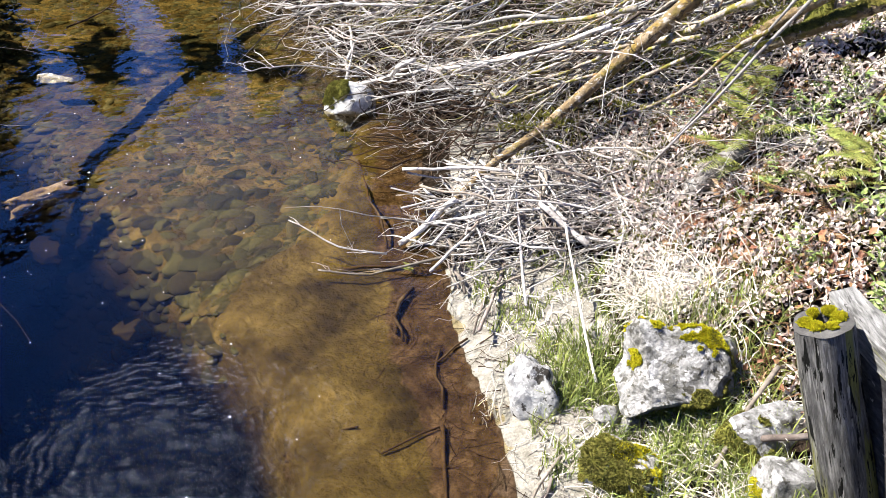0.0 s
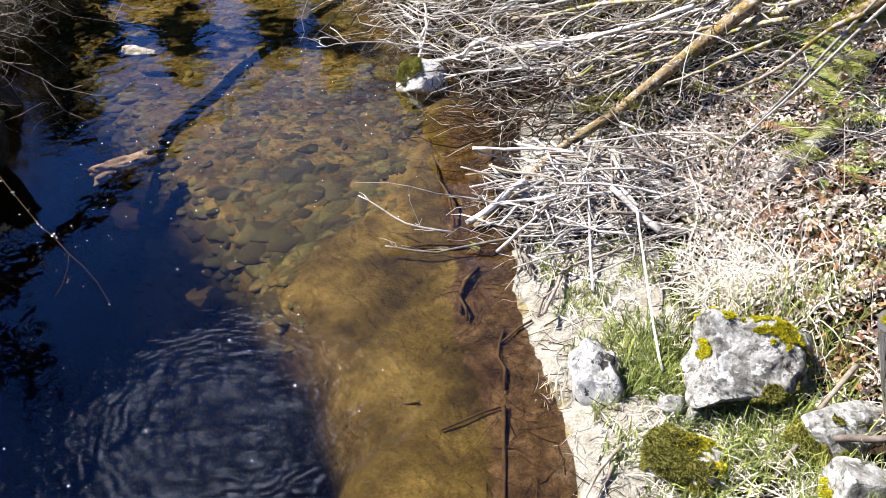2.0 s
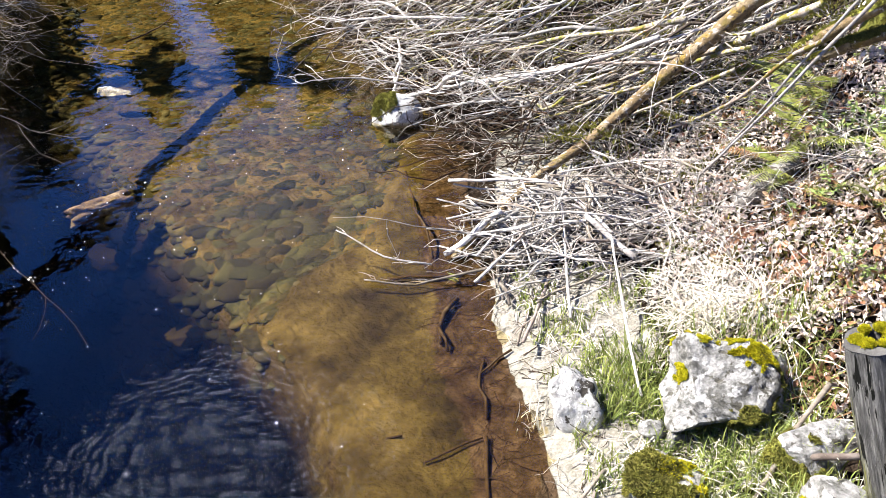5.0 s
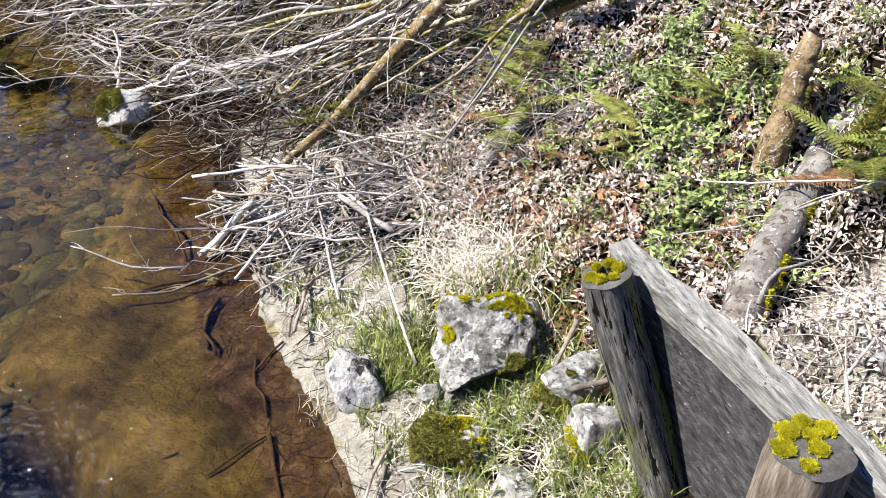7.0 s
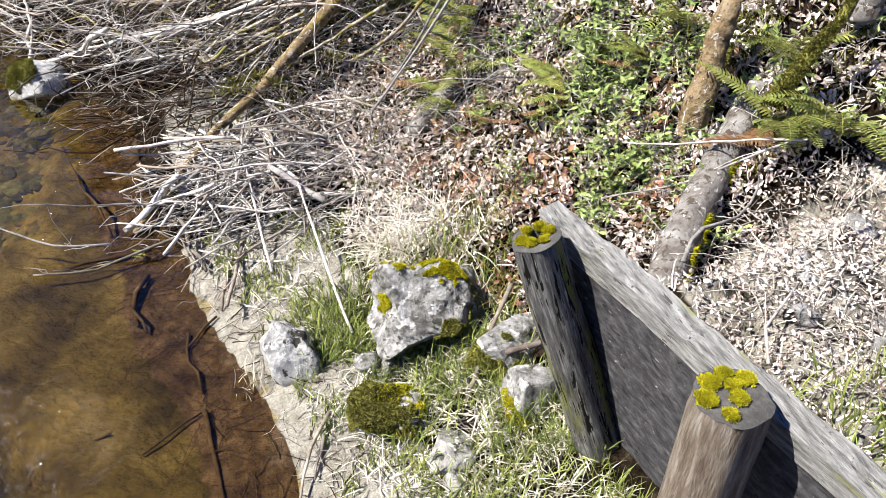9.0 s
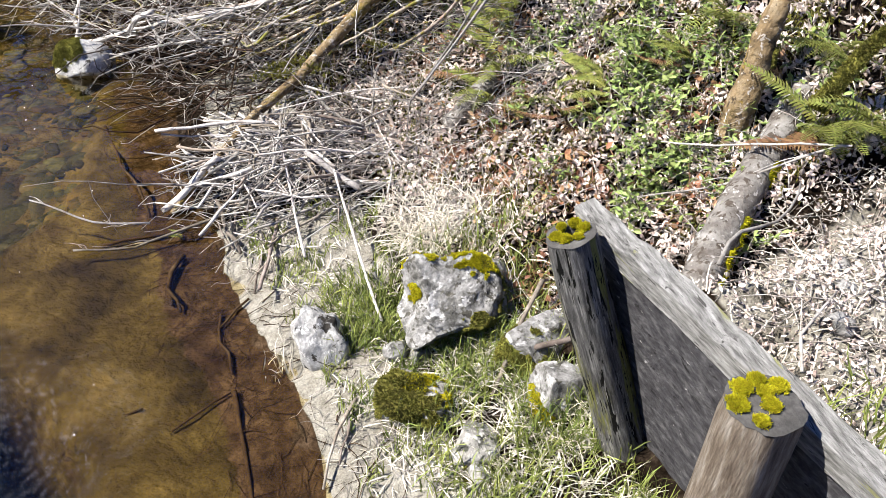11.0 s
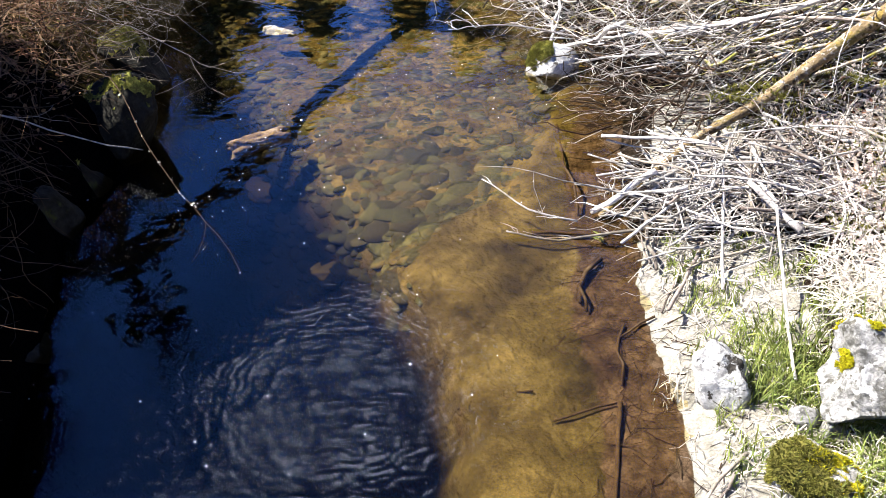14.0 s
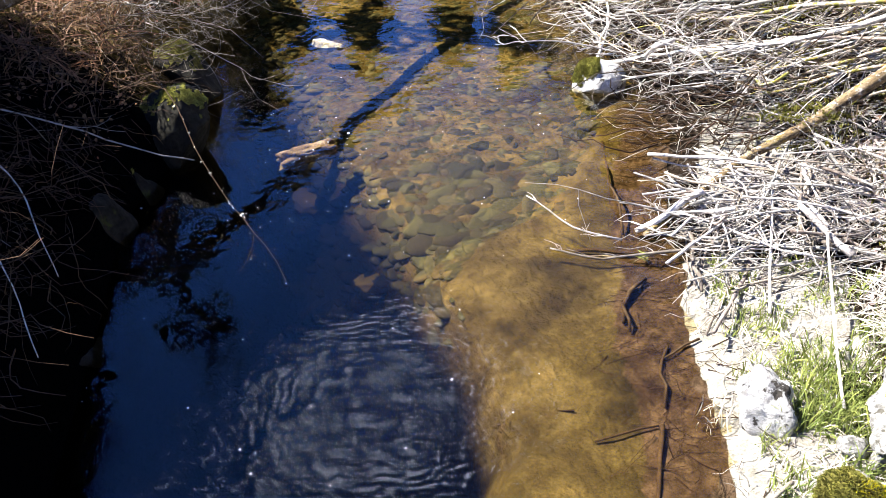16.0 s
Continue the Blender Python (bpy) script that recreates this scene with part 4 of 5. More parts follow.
log("rotten_stub", 19, [(1.72, 4.70, 0.60), (1.9, 4.72, 0.80), (2.08, 4.76, 0.95)], [0.07, 0.075, 0.06], BARK, "short rotten log stub in dead leaves", "log", None, 12)
log("tree_trunk", 20, [(2.72, 5.6, 1.4), (2.85, 5.7, 1.9), (3.1, 5.8, 2.9)], [0.09, 0.08, 0.07], BARK, "grey mossy tree trunk rising from the brush", "tree trunk",
    ((-0.3, -0.4, 0.6), 0.55, 1500, MOSS_DARK))


# ---------------------------------------------------------------- driftwood and brush
def branch(seed, a, b, r, label, material=WOOD_PALE, twigs=0, bend=0.04, taper=0.5, group="", spread=0.5, reach=0.3, name="dead_branch"):
    return stick_thing(name, stick(np.random.default_rng(seed), a, b, r, bend, 8, taper, twigs, spread, reach), material, label, group)


branch(1, (0.52, 5.52, 0.33), (-0.34, 5.70, 0.26), 0.016, "pale bleached branch jutting from the driftwood pile", taper=0.8, twigs=1)
branch(2, (0.10, 5.10, 0.32), (-0.34, 4.96, 0.0), 0.024, "thick bleached stick reaching into the water", taper=1.1, bend=0.02)
branch(3, (0.40, 5.42, 0.34), (0.02, 5.02, 0.24), 0.018, "thick bleached stick on the driftwood pile", taper=0.8)
branch(4, (0.56, 5.10, 0.38), (0.55, 4.00, 0.15), 0.008, "straight bleached stick leaning on the sand", bend=0.008, taper=1.2)
branch(5, (0.86, 4.58, 0.43), (0.88, 3.23, 0.20), 0.008, "long straight stick leaning down to the grass", bend=0.008, taper=1.1)
branch(6, (0.70, 4.82, 0.45), (1.00, 4.38, 0.38), 0.020, "thick broken stick on the driftwood pile", bend=0.02, taper=1.2)
branch(7, (0.32, 4.88, 0.33), (-0.08, 5.00, 0.16), 0.016, "bleached stick on the driftwood pile", taper=0.8)
branch(8, (-0.42, 4.74, 0.06), (-1.18, 4.99, 0.20), 0.009, "thin forked branch reaching over the water", twigs=5, reach=0.16, bend=0.03, taper=0.5)
branch(9, (0.34, 4.58, 0.27), (-0.92, 4.60, 0.01), 0.013, "dull crooked branch lying from the pile into the water", WOOD_BROWN, twigs=8, reach=0.2, taper=0.5, bend=0.06)
branch(10, (1.9, 6.6, 1.2), (-0.70, 7.86, 0.28), 0.015, "long pale branch with lichen over the brush", twigs=8, reach=0.2, taper=0.4, bend=0.02)
branch(11, (0.62, 6.78, 0.47), (-0.10, 7.28, 0.29), 0.016, "pale forked branch in the brush", twigs=4)
branch(12, (-0.4, 7.55, 0.32), (-2.25, 8.22, 0.15), 0.013, "pale forked branch stretched over the creek", twigs=9, reach=0.25, taper=0.35, spread=0.35)
branch(13, (2.9, 5.7, 2.0), (0.05, 7.35, 0.55), 0.013, "long bare branch slanting through the brush", twigs=8, reach=0.2, taper=0.4)
branch(22, (2.40, 4.87, 2.03), (1.57, 4.98, 0.76), 0.012, "long pale cane slanting over the bank", bend=0.012, taper=0.7)
branch(23, (2.35, 5.0, 1.98), (1.50, 4.99, 0.66), 0.011, "long pale cane slanting beside another", bend=0.012, taper=0.7)
branch(14, (3.04, 2.56, 1.50), (2.34, 3.10, 0.95), 0.008, "pale dead cane lying across the log", twigs=3, bend=0.02, taper=0.6)
branch(15, (3.06, 2.52, 1.52), (2.55, 3.32, 1.16), 0.0065, "thin dead cane lying across the bank", twigs=2, bend=0.02, taper=0.6)
branch(16, (1.75, 2.98, 0.55), (1.30, 2.50, 0.22), 0.014, "grey stick leaning between the boulders", WOOD_BROWN, bend=0.02, taper=0.7)
branch(17, (1.78, 2.55, 0.50), (1.52, 2.60, 0.42), 0.018, "broken weathered wood splinter beside the post", WOOD_BROWN, bend=0.02, taper=0.8)
branch(18, (2.05, 2.05, 1.33), (2.75, 2.45, 1.40), 0.010, "dead stick on dry leaf litter", bend=0.05)
branch(19, (2.02, 1.45, 1.30), (2.40, 1.75, 1.36), 0.008, "crooked dark twig on dry leaf litter", bend=0.1, twigs=2)
branch(20, (0.62, 2.75, 0.12), (0.36, 2.30, 0.03), 0.012, "grey stick lying at the sandy edge", WOOD_BROWN, bend=0.05)
branch(21, (0.56, 2.62, 0.11), (0.46, 2.40, 0.06), 0.010, "short grey stick at the sandy edge", WOOD_BROWN, bend=0.05)

# larger limbs lying over the brush
branch(24, (1.35, 6.13, 1.33), (-0.55, 7.51, 0.38), 0.022, "thick bleached branch lying over the brush", WOOD_PALE, twigs=5, bend=0.025, taper=0.6, reach=0.22)
branch(25, (0.59, 6.76, 0.65), (-0.36, 7.01, 0.20), 0.014, "bleached forked branch in the brush", WOOD_PALE, twigs=4, bend=0.025, taper=0.6, reach=0.22)
branch(26, (1.67, 5.89, 1.35), (0.70, 6.78, 0.47), 0.016, "mossy branch slanting through the brush", WOOD_MOSSY, twigs=4, bend=0.025, taper=0.6, reach=0.22)
branch(27, (1.91, 5.61, 1.42), (0.98, 6.74, 0.56), 0.019, "mossy branch slanting through the brush", WOOD_MOSSY, twigs=3, bend=0.025, taper=0.6, reach=0.22)
branch(28, (1.27, 6.03, 0.96), (0.50, 6.71, 0.38), 0.014, "mossy stem slanting through the brush", WOOD_MOSSY, twigs=3, bend=0.025, taper=0.6, reach=0.22)
branch(29, (1.70, 5.23, 1.39), (1.06, 6.04, 0.63), 0.014, "mossy stem slanting through the brush", WOOD_MOSSY, twigs=3, bend=0.025, taper=0.6, reach=0.22)
branch(30, (2.09, 4.87, 1.70), (1.43, 5.71, 0.73), 0.017, "long mossy stem slanting over the bank", WOOD_MOSSY, twigs=3, bend=0.025, taper=0.6, reach=0.22)
branch(31, (0.40, 7.81, 0.84), (-1.49, 8.76, 0.20), 0.016, "bleached branch reaching towards the creek", WOOD_PALE, twigs=6, bend=0.025, taper=0.6, reach=0.22)
branch(32, (-0.25, 8.52, 0.76), (-1.80, 9.55, 0.20), 0.013, "bleached branch reaching towards the creek", WOOD_PALE, twigs=6, bend=0.025, taper=0.6, reach=0.22)
branch(33, (1.05, 6.91, 1.15), (-1.02, 8.80, 0.33), 0.019, "thick bleached branch lying over the brush", WOOD_PALE, twigs=5, bend=0.025, taper=0.6, reach=0.22)
branch(34, (0.53, 6.76, 0.49), (-0.73, 7.41, 0.15), 0.014, "crooked bleached branch beside the creek boulder", WOOD_PALE, twigs=3, bend=0.025, taper=0.6, reach=0.22)
branch(35, (1.52, 5.85, 1.19), (0.11, 7.31, 0.53), 0.014, "dull grey branch lying over the brush", WOOD_BROWN, twigs=4, bend=0.025, taper=0.6, reach=0.22)
branch(36, (1.52, 6.06, 1.49), (-0.12, 8.18, 0.53), 0.024, "thick mossy branch lying over the brush", WOOD_MOSSY, twigs=4, bend=0.025, taper=0.6, reach=0.22)
branch(37, (2.15, 5.14, 1.86), (1.30, 6.66, 0.93), 0.031, "thick mossy limb leaning on the bank", WOOD_MOSSY, twigs=3, bend=0.025, taper=0.6, reach=0.22)

# the pile: each stick a thing
rng = np.random.default_rng(50)
for k in range(210):
    u, w = rng.normal(0, 0.45), rng.normal(0, 0.42)
    x, y = 0.60 + 0.85 * u + 0.1 * w, 5.05 + 0.80 * w
    d = rise(x, y)
    if d < 0.02:
        x = x - d + 0.05
    ang = rng.choice([rng.normal(2.75, 0.35), rng.normal(3.6, 0.4), rng.normal(4.6, 0.35), rng.uniform(0, 6.28)], p=[0.25, 0.25, 0.2, 0.3])
    length = rng.uniform(0.25, 0.95) * (1 if k % 5 else 1.3)
    pile = max(0.0, 0.26 * (1 - ((x - 0.55) / 0.85) ** 2 - ((y - 5.1) / 0.95) ** 2))
    zz = max(hz(x, y), 0) + 0.012 + pile * rng.uniform(0.2, 1.0)
    dx, dy = math.cos(ang) * length / 2, math.sin(ang) * length / 2
    za = max(zz + rng.normal(0, 0.05), max(hz(x - dx, y - dy), 0) + 0.012)
    zb = max(zz + rng.normal(0, 0.05), max(hz(x + dx, y + dy), 0) + 0.012)
    made = stick(rng, (x - dx, y - dy, za), (x + dx, y + dy, zb), rng.uniform(0.005, 0.013) * (1.5 if k % 9 == 0 else 1), rng.uniform(0.01, 0.05), 6, rng.uniform(0.5, 0.9),
          int(rng.integers(0, 3)), 0.5, 0.3)
    if y < 4.5 and min(x - abs(dx) - float(shore(RIGHT_SHORE, y)), 0.0) < -0.03:
        continue
    stick_thing("driftwood_stick", made, WOOD_BROWN if k % 3 == 0 else WOOD_PALE, "dull brown stick in a tangled driftwood pile" if k % 3 == 0 else "bleached grey stick in a tangled driftwood pile", "driftwood on the sand bar")


def tangle(seed, n, place, length, radius, way, bend=0.10, sides=3, sag=0.3):
    """Fine twigs, too many to count: place(rng) gives a point, way(rng) a heading and slope."""
    rng = np.random.default_rng(seed)
    bag = Bag()
    for _ in range(n):
        p = place(rng)
        d = way(rng)
        size = rng.uniform(*length)
        q = p + d * size
        q[2] = max(q[2], max(hz(q[0], q[1]), 0.0) + 0.01)
        m = 6 if size > 0.4 else 4
        line = wiggle(rng, p, q, m, bend)
        line[:, 2] = np.maximum(line[:, 2], np.maximum(height(line[:, 0], line[:, 1]), 0) + 0.004)
        r = rng.uniform(*radius)
        bag.tube(line, r * np.linspace(1, 0.45, m), sides)
    return bag


def unit(v):
    return v / np.linalg.norm(v)


def in_pile(rng):
    u, w = rng.normal(0, 0.42, 2)
    x, y = 0.55 + 0.8 * u, 5.05 + 0.85 * w
    x = max(x, float(shore(RIGHT_SHORE, y)) - 0.12)
    pile = max(0.0, 0.25 * (1 - ((x - 0.55) / 0.9) ** 2 - ((y - 5.1) / 1.0) ** 2))
    return np.array([x, y, max(hz(x, y), 0) + 0.008 + pile * rng.uniform(0, 1)])


thing("driftwood_litter", tangle(51, 550, in_pile, (0.10, 0.45), (0.0028, 0.006), lambda r: unit(np.array([r.normal(0, 1), r.normal(0, 1), r.normal(0, 0.2)]))), WOOD_TWIG,
      "fine bleached twigs tangled through the driftwood pile", "twigs", kind="stuff")

# the brush: long bare branches reach from the bank down and out over the creek
rng = np.random.default_rng(52)
for k in range(270):
    yt = rng.uniform(6.2, 12.4)
    xt = float(shore(RIGHT_SHORE, yt)) + rng.normal(0.15, 0.45) + (0.5 if yt < 7.3 else 0)
    run = rng.uniform(1.2, 3.4)
    ang = rng.normal(-0.15, 0.55)
    xr, yr = xt + math.cos(ang) * run, yt + math.sin(ang) * run
    if math.hypot(xt + 0.98, yt - 7.58) < 0.6:
        xt += 0.75
    yr = max(yr, 6.05 + 0.2 * rng.random())
    low = k % 3 == 2  # an under layer with the brush's shade in its colour, a top layer of bleached and mossy wood
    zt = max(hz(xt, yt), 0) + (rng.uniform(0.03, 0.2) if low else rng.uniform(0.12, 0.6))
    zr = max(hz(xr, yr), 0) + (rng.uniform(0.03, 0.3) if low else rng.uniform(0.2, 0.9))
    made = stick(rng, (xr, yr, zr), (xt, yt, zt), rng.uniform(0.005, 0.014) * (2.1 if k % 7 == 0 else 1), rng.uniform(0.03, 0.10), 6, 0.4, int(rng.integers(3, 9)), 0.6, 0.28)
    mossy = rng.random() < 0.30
    stick_thing("brush_branch", made, WOOD_UNDER if low else WOOD_MOSSY if mossy else WOOD_BROWN if k % 4 == 0 else WOOD_PALE, "bare branch darkened with shade low in the brush" if low else "long bare branch with moss patches in the brush" if mossy else "long bare grey branch in the brush over the creek",
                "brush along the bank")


def in_brush(rng):
    y = rng.uniform(6.0, 12.6)
    x = float(shore(RIGHT_SHORE, y)) + rng.gamma(2.0, 0.75) - 0.35
    return np.array([x, y, max(hz(x, y), 0) + rng.uniform(0.03, 0.55) * min(1, 0.4 + max(0, x - float(shore(RIGHT_SHORE, y))))])


thing("brush_twigs", tangle(53, 800, in_brush, (0.2, 0.8), (0.0028, 0.0065), lambda r: unit(np.array([-0.6 + r.normal(0, 0.7), 0.2 + r.normal(0, 0.75), r.normal(0.0, 0.35)])), 0.12),
      WOOD_TWIG, "dense fine bare twigs of the brush beside the creek", "twigs", kind="stuff")



def brush_moss():
    """Shaggy cushions of moss hanging on the brush."""
    rng = np.random.default_rng(59)
    b = Bag()
    for _ in range(380):
        y = rng.uniform(5.7, 11.5)
        x = float(shore(RIGHT_SHORE, y)) + rng.uniform(0.8, 3.6)
        c = np.array([x, y, max(hz(x, y), 0) + rng.uniform(0.05, 0.45)])
        n = int(rng.integers(30, 90))
        a, size = rng.normal(-0.4, 0.5), rng.uniform(0.06, 0.22)
        along = np.array([math.cos(a), math.sin(a), 0.25])
        p = c + along * rng.normal(0, size, n)[:, None] + rng.normal(0, 0.018, (n, 3))
        b.batch(TUFT_V, TUFT_F, p, frames_of(rng, np.tile((0, 0, 1.0), (n, 1)) + rng.normal(0, 0.6, (n, 3))), rng.uniform(0.02, 0.05, n))
    thing("brush_moss", b, MOSS_DARK, "shaggy yellow-green moss hanging on the brush", "moss", kind="stuff")


brush_moss()


def bank_moss():
    """Low tufts of moss and tiny green shoots between the leaves."""
    rng = np.random.default_rng(63)
    b = Bag()
    for _ in range(330):
        y = rng.uniform(2.7, 6.4)
        x = float(shore(RIGHT_SHORE, y)) + rng.uniform(1.3, 3.6)
        if y < 2.9 and x < 2.1:
            continue
        n, size = int(rng.integers(25, 80)), rng.uniform(0.03, 0.11)
        px, py = x + rng.normal(0, size, n), y + rng.normal(0, size, n)
        b.batch(TUFT_V, TUFT_F, on_ground(px, py, rng.uniform(0.005, 0.05, n)), frames_of(rng, np.tile((0, 0, 1.0), (n, 1)) + rng.normal(0, 0.6, (n, 3))), rng.uniform(0.018, 0.04, n))
    thing("bank_moss", b, MOSS_DARK, "yellow-green moss tufts between dead leaves", "moss", kind="stuff")


bank_moss()


def on_bank(rng):
    y = rng.uniform(4.3, 7.4)
    x = float(shore(RIGHT_SHORE, y)) + rng.uniform(0.9, 2.9)
    return np.array([x, y, hz(x, y) + rng.uniform(0.01, 0.22)])


# dark twigs added low in the brush to blacken its shaded gaps
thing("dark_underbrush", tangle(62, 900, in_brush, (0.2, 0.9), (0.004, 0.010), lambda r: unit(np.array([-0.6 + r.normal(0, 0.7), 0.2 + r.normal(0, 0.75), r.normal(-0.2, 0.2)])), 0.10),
      WOOD_DARK, "added dark twigs filling the shade under the brush", "twigs", kind="stuff")
thing("bramble_canes", tangle(54, 900, on_bank, (0.2, 0.9), (0.0022, 0.005), lambda r: unit(np.array([-0.5 + r.normal(0, 0.7), r.normal(0, 0.7), r.normal(0, 0.25)])), 0.12),
      WOOD_TWIG, "thin dead canes and twigs sprawling over the bank", "twigs", kind="stuff")


def on_slope(rng):
    y = rng.uniform(0.9, 6.2)
    x = float(shore(RIGHT_SHORE, y)) + rng.uniform(1.3, 3.8)
    if y < 2.9:
        x = max(x, 2.2 + 0.3 * rng.random())
    return np.array([x, y, hz(x, y) + rng.uniform(0.005, 0.06)])


thing("fallen_twigs", tangle(55, 1700, on_slope, (0.08, 0.5), (0.002, 0.0045), lambda r: unit(np.array([r.normal(0, 1), r.normal(0, 1), r.normal(0, 0.12)])), 0.08),
      WOOD_TWIG, "thin fallen twigs scattered over leaf litter", "twigs", kind="stuff")



def on_sand(rng):
    y = rng.uniform(2.1, 5.2)
    x = float(shore(RIGHT_SHORE, y)) + rng.uniform(0.03, 1.1)
    return np.array([x, y, hz(x, y) + 0.006])


thing("sand_litter", tangle(57, 230, on_sand, (0.04, 0.30), (0.0016, 0.004), lambda r: unit(np.array([r.normal(0, 1), r.normal(0, 1), r.normal(0, 0.05)])), 0.08),
      WOOD_DARK, "small dark twigs and roots strewn over sand", "twigs", kind="stuff")
thing("sand_straw", tangle(58, 700, on_sand, (0.04, 0.22), (0.0016, 0.0035), lambda r: unit(np.array([r.normal(0, 1), r.normal(0, 1), r.normal(0, 0.08)])), 0.10),
      WOOD_TWIG, "pale dry stalks strewn over sand", "twigs", kind="stuff")

# soaked debris under the water's edge
def in_shallows(rng):
    y = rng.uniform(2.0, 6.9)
    x = float(shore(RIGHT_SHORE, y)) - abs(rng.normal(0.0, 0.26)) - 0.02
    return np.array([x, y, hz(x, y) + 0.008])


def tangle_bed(seed, n, place, length, radius):
    rng = np.random.default_rng(seed)
    bag = Bag()
    for _ in range(n):
        p = place(rng)
        a = rng.uniform(0, 6.28)
        size = rng.uniform(*length)
        q = p + np.array([math.cos(a), math.sin(a), 0]) * size
        line = wiggle(rng, p, q, 5, 0.06)
        line[:, 2] = height(line[:, 0], line[:, 1]) + rng.uniform(0.003, 0.02)
        bag.tube(line, rng.uniform(*radius) * np.linspace(1, 0.5, 5), 3)
    return bag


thing("sunken_twigs", tangle_bed(56, 420, in_shallows, (0.06, 0.30), (0.0014, 0.0034)), WOOD_SILTED, "dark soaked twigs and needles on the muddy shallows", "twigs", kind="stuff")
for k, (a, b, r) in enumerate([((-0.80, 6.54), (-0.43, 4.96), 0.012), ((0.0, 3.12), (0.02, 2.2), 0.013), ((-0.02, 3.75), (0.0, 3.25), 0.010), ((-0.95, 3.10), (-0.5, 3.16), 0.008),
                              ((-0.35, 2.95), (-0.02, 3.12), 0.007), ((-0.28, 4.35), (-0.31, 3.95), 0.016), ((-0.22, 4.42), (-0.33, 4.1), 0.018), ((-0.34, 4.12), (-0.26, 3.86), 0.014),
                              ((0.16, 3.8), (-0.05, 3.62), 0.008), ((-0.75, 4.72), (-0.2, 4.75), 0.014), ((-0.6, 7.15), (-0.95, 7.3), 0.016), ((-5.2, 9.6), (-4.5, 9.3), 0.012)]):
    za, zb = hz(*a) + r + 0.01, hz(*b) + r + 0.01
    branch(70 + k, (*a, za), (*b, zb), r, "soaked brown stick on the creek bed", WOOD_SILTED, bend=0.05, taper=0.8, twigs=1 if k % 3 == 0 else 0, name="sunken_stick")
branch(90, (-5.05, 10.2, 0.0), (-4.4, 10.6, 0.28), 0.012, "dark bare branch rising from the creek", WOOD_DARK, twigs=3, bend=0.05, name="snag")


# ---------------------------------------------------------------- leaves, grass, ferns
LEAF_V = np.array([(0, -0.5, 0.0), (-0.30, -0.18, 0.10), (0, -0.12, 0.0), (0.30, -0.18, 0.10), (-0.34, 0.14, 0.16), (0, 0.16, 0.02), (0.34, 0.14, 0.12), (0, 0.55, 0.14)])
LEAF_F = [(0, 2, 1), (0, 3, 2), (1, 2, 5), (1, 5, 4), (2, 3, 6), (2, 6, 5), (4, 5, 7), (5, 6, 7)]
BLADE_V = np.array([(-0.010, 0, 0), (0.010, 0, 0), (-0.009, 0.06, 0.42), (0.009, 0.06, 0.42), (-0.006, 0.22, 0.78), (0.006, 0.22, 0.78), (0, 0.50, 0.98)])
BLADE_F = [(0, 1, 3), (0, 3, 2), (2, 3, 5), (2, 5, 4), (4, 5, 6)]
LYING_V = np.array([(-0.010, 0, 0), (0.010, 0, 0), (-0.009, 0.25, 0.16), (0.009, 0.25, 0.16), (-0.006, 0.62, 0.20), (0.006, 0.62, 0.20), (0, 1.0, 0.06)])


def litter_chance(x, y):
    d = rise(x, y)
    patchy = 0.55 + 0.45 * waves(1.3 * x, 1.3 * y, 3)
    return np.clip((d - 0.95) / 0.6, 0, 1) * np.clip(patchy + 0.35, 0.25, 1) * np.where((y > 5.9), 0.22, 1) * np.where((y < 3.35) & (d < 1.75) & (x < 1.8), 0.10, 1) * np.where((y < 2.45) & (x < 1.97), 0, 1)


rng = np.random.default_rng(80)
x, y = scatter(rng, 88000, 0.6, 5.0, 0.2, 8.5, litter_chance)
b = Bag()
b.batch(LEAF_V, LEAF_F, on_ground(x, y, rng.uniform(0.004, 0.075, len(x))), turns_of(rng, len(x), 0.85), np.where(y < 2.6, 0.45, 0.74)[:, None] * np.stack([rng.uniform(0.022, 0.080, len(x)) * rng.uniform(0.45, 1, len(x)),
        rng.uniform(0.024, 0.085, len(x)), rng.uniform(0.03, 0.24, len(x))], -1))
thing("leaf_litter", b, LEAF_DEAD, "curled pale brown dead leaves covering the bank", "leaf litter", kind="stuff", smooth=False)


def grass_patch(name, seed, n, box, keep, tall, material, label, lying=False, tilt=0.3):
    rng = np.random.default_rng(seed)
    x, y = scatter(rng, n, *box, keep)
    h = rng.uniform(*tall, len(x))
    b = Bag()
    b.batch(LYING_V if lying else BLADE_V, BLADE_F, on_ground(x, y, 0.0), turns_of(rng, len(x), tilt),
            np.stack([rng.uniform(0.22, 0.48, len(x)), h, h], -1))
    thing(name, b, material, label, "grass", kind="stuff")


def clump(cx, cy, r):
    return lambda x, y: np.clip(1.3 - np.hypot(x - cx, y - cy) / r, 0, 1)


def meadow(x, y):
    d = rise(x, y)
    return np.clip((d - 0.35) / 0.5, 0, 1) * np.clip((2.1 - d) / 0.5, 0, 1) * np.clip((3.3 - y) / 0.4, 0, 1) * np.clip(0.65 + 0.8 * waves(3 * x, 3 * y, 1), 0.12, 1)


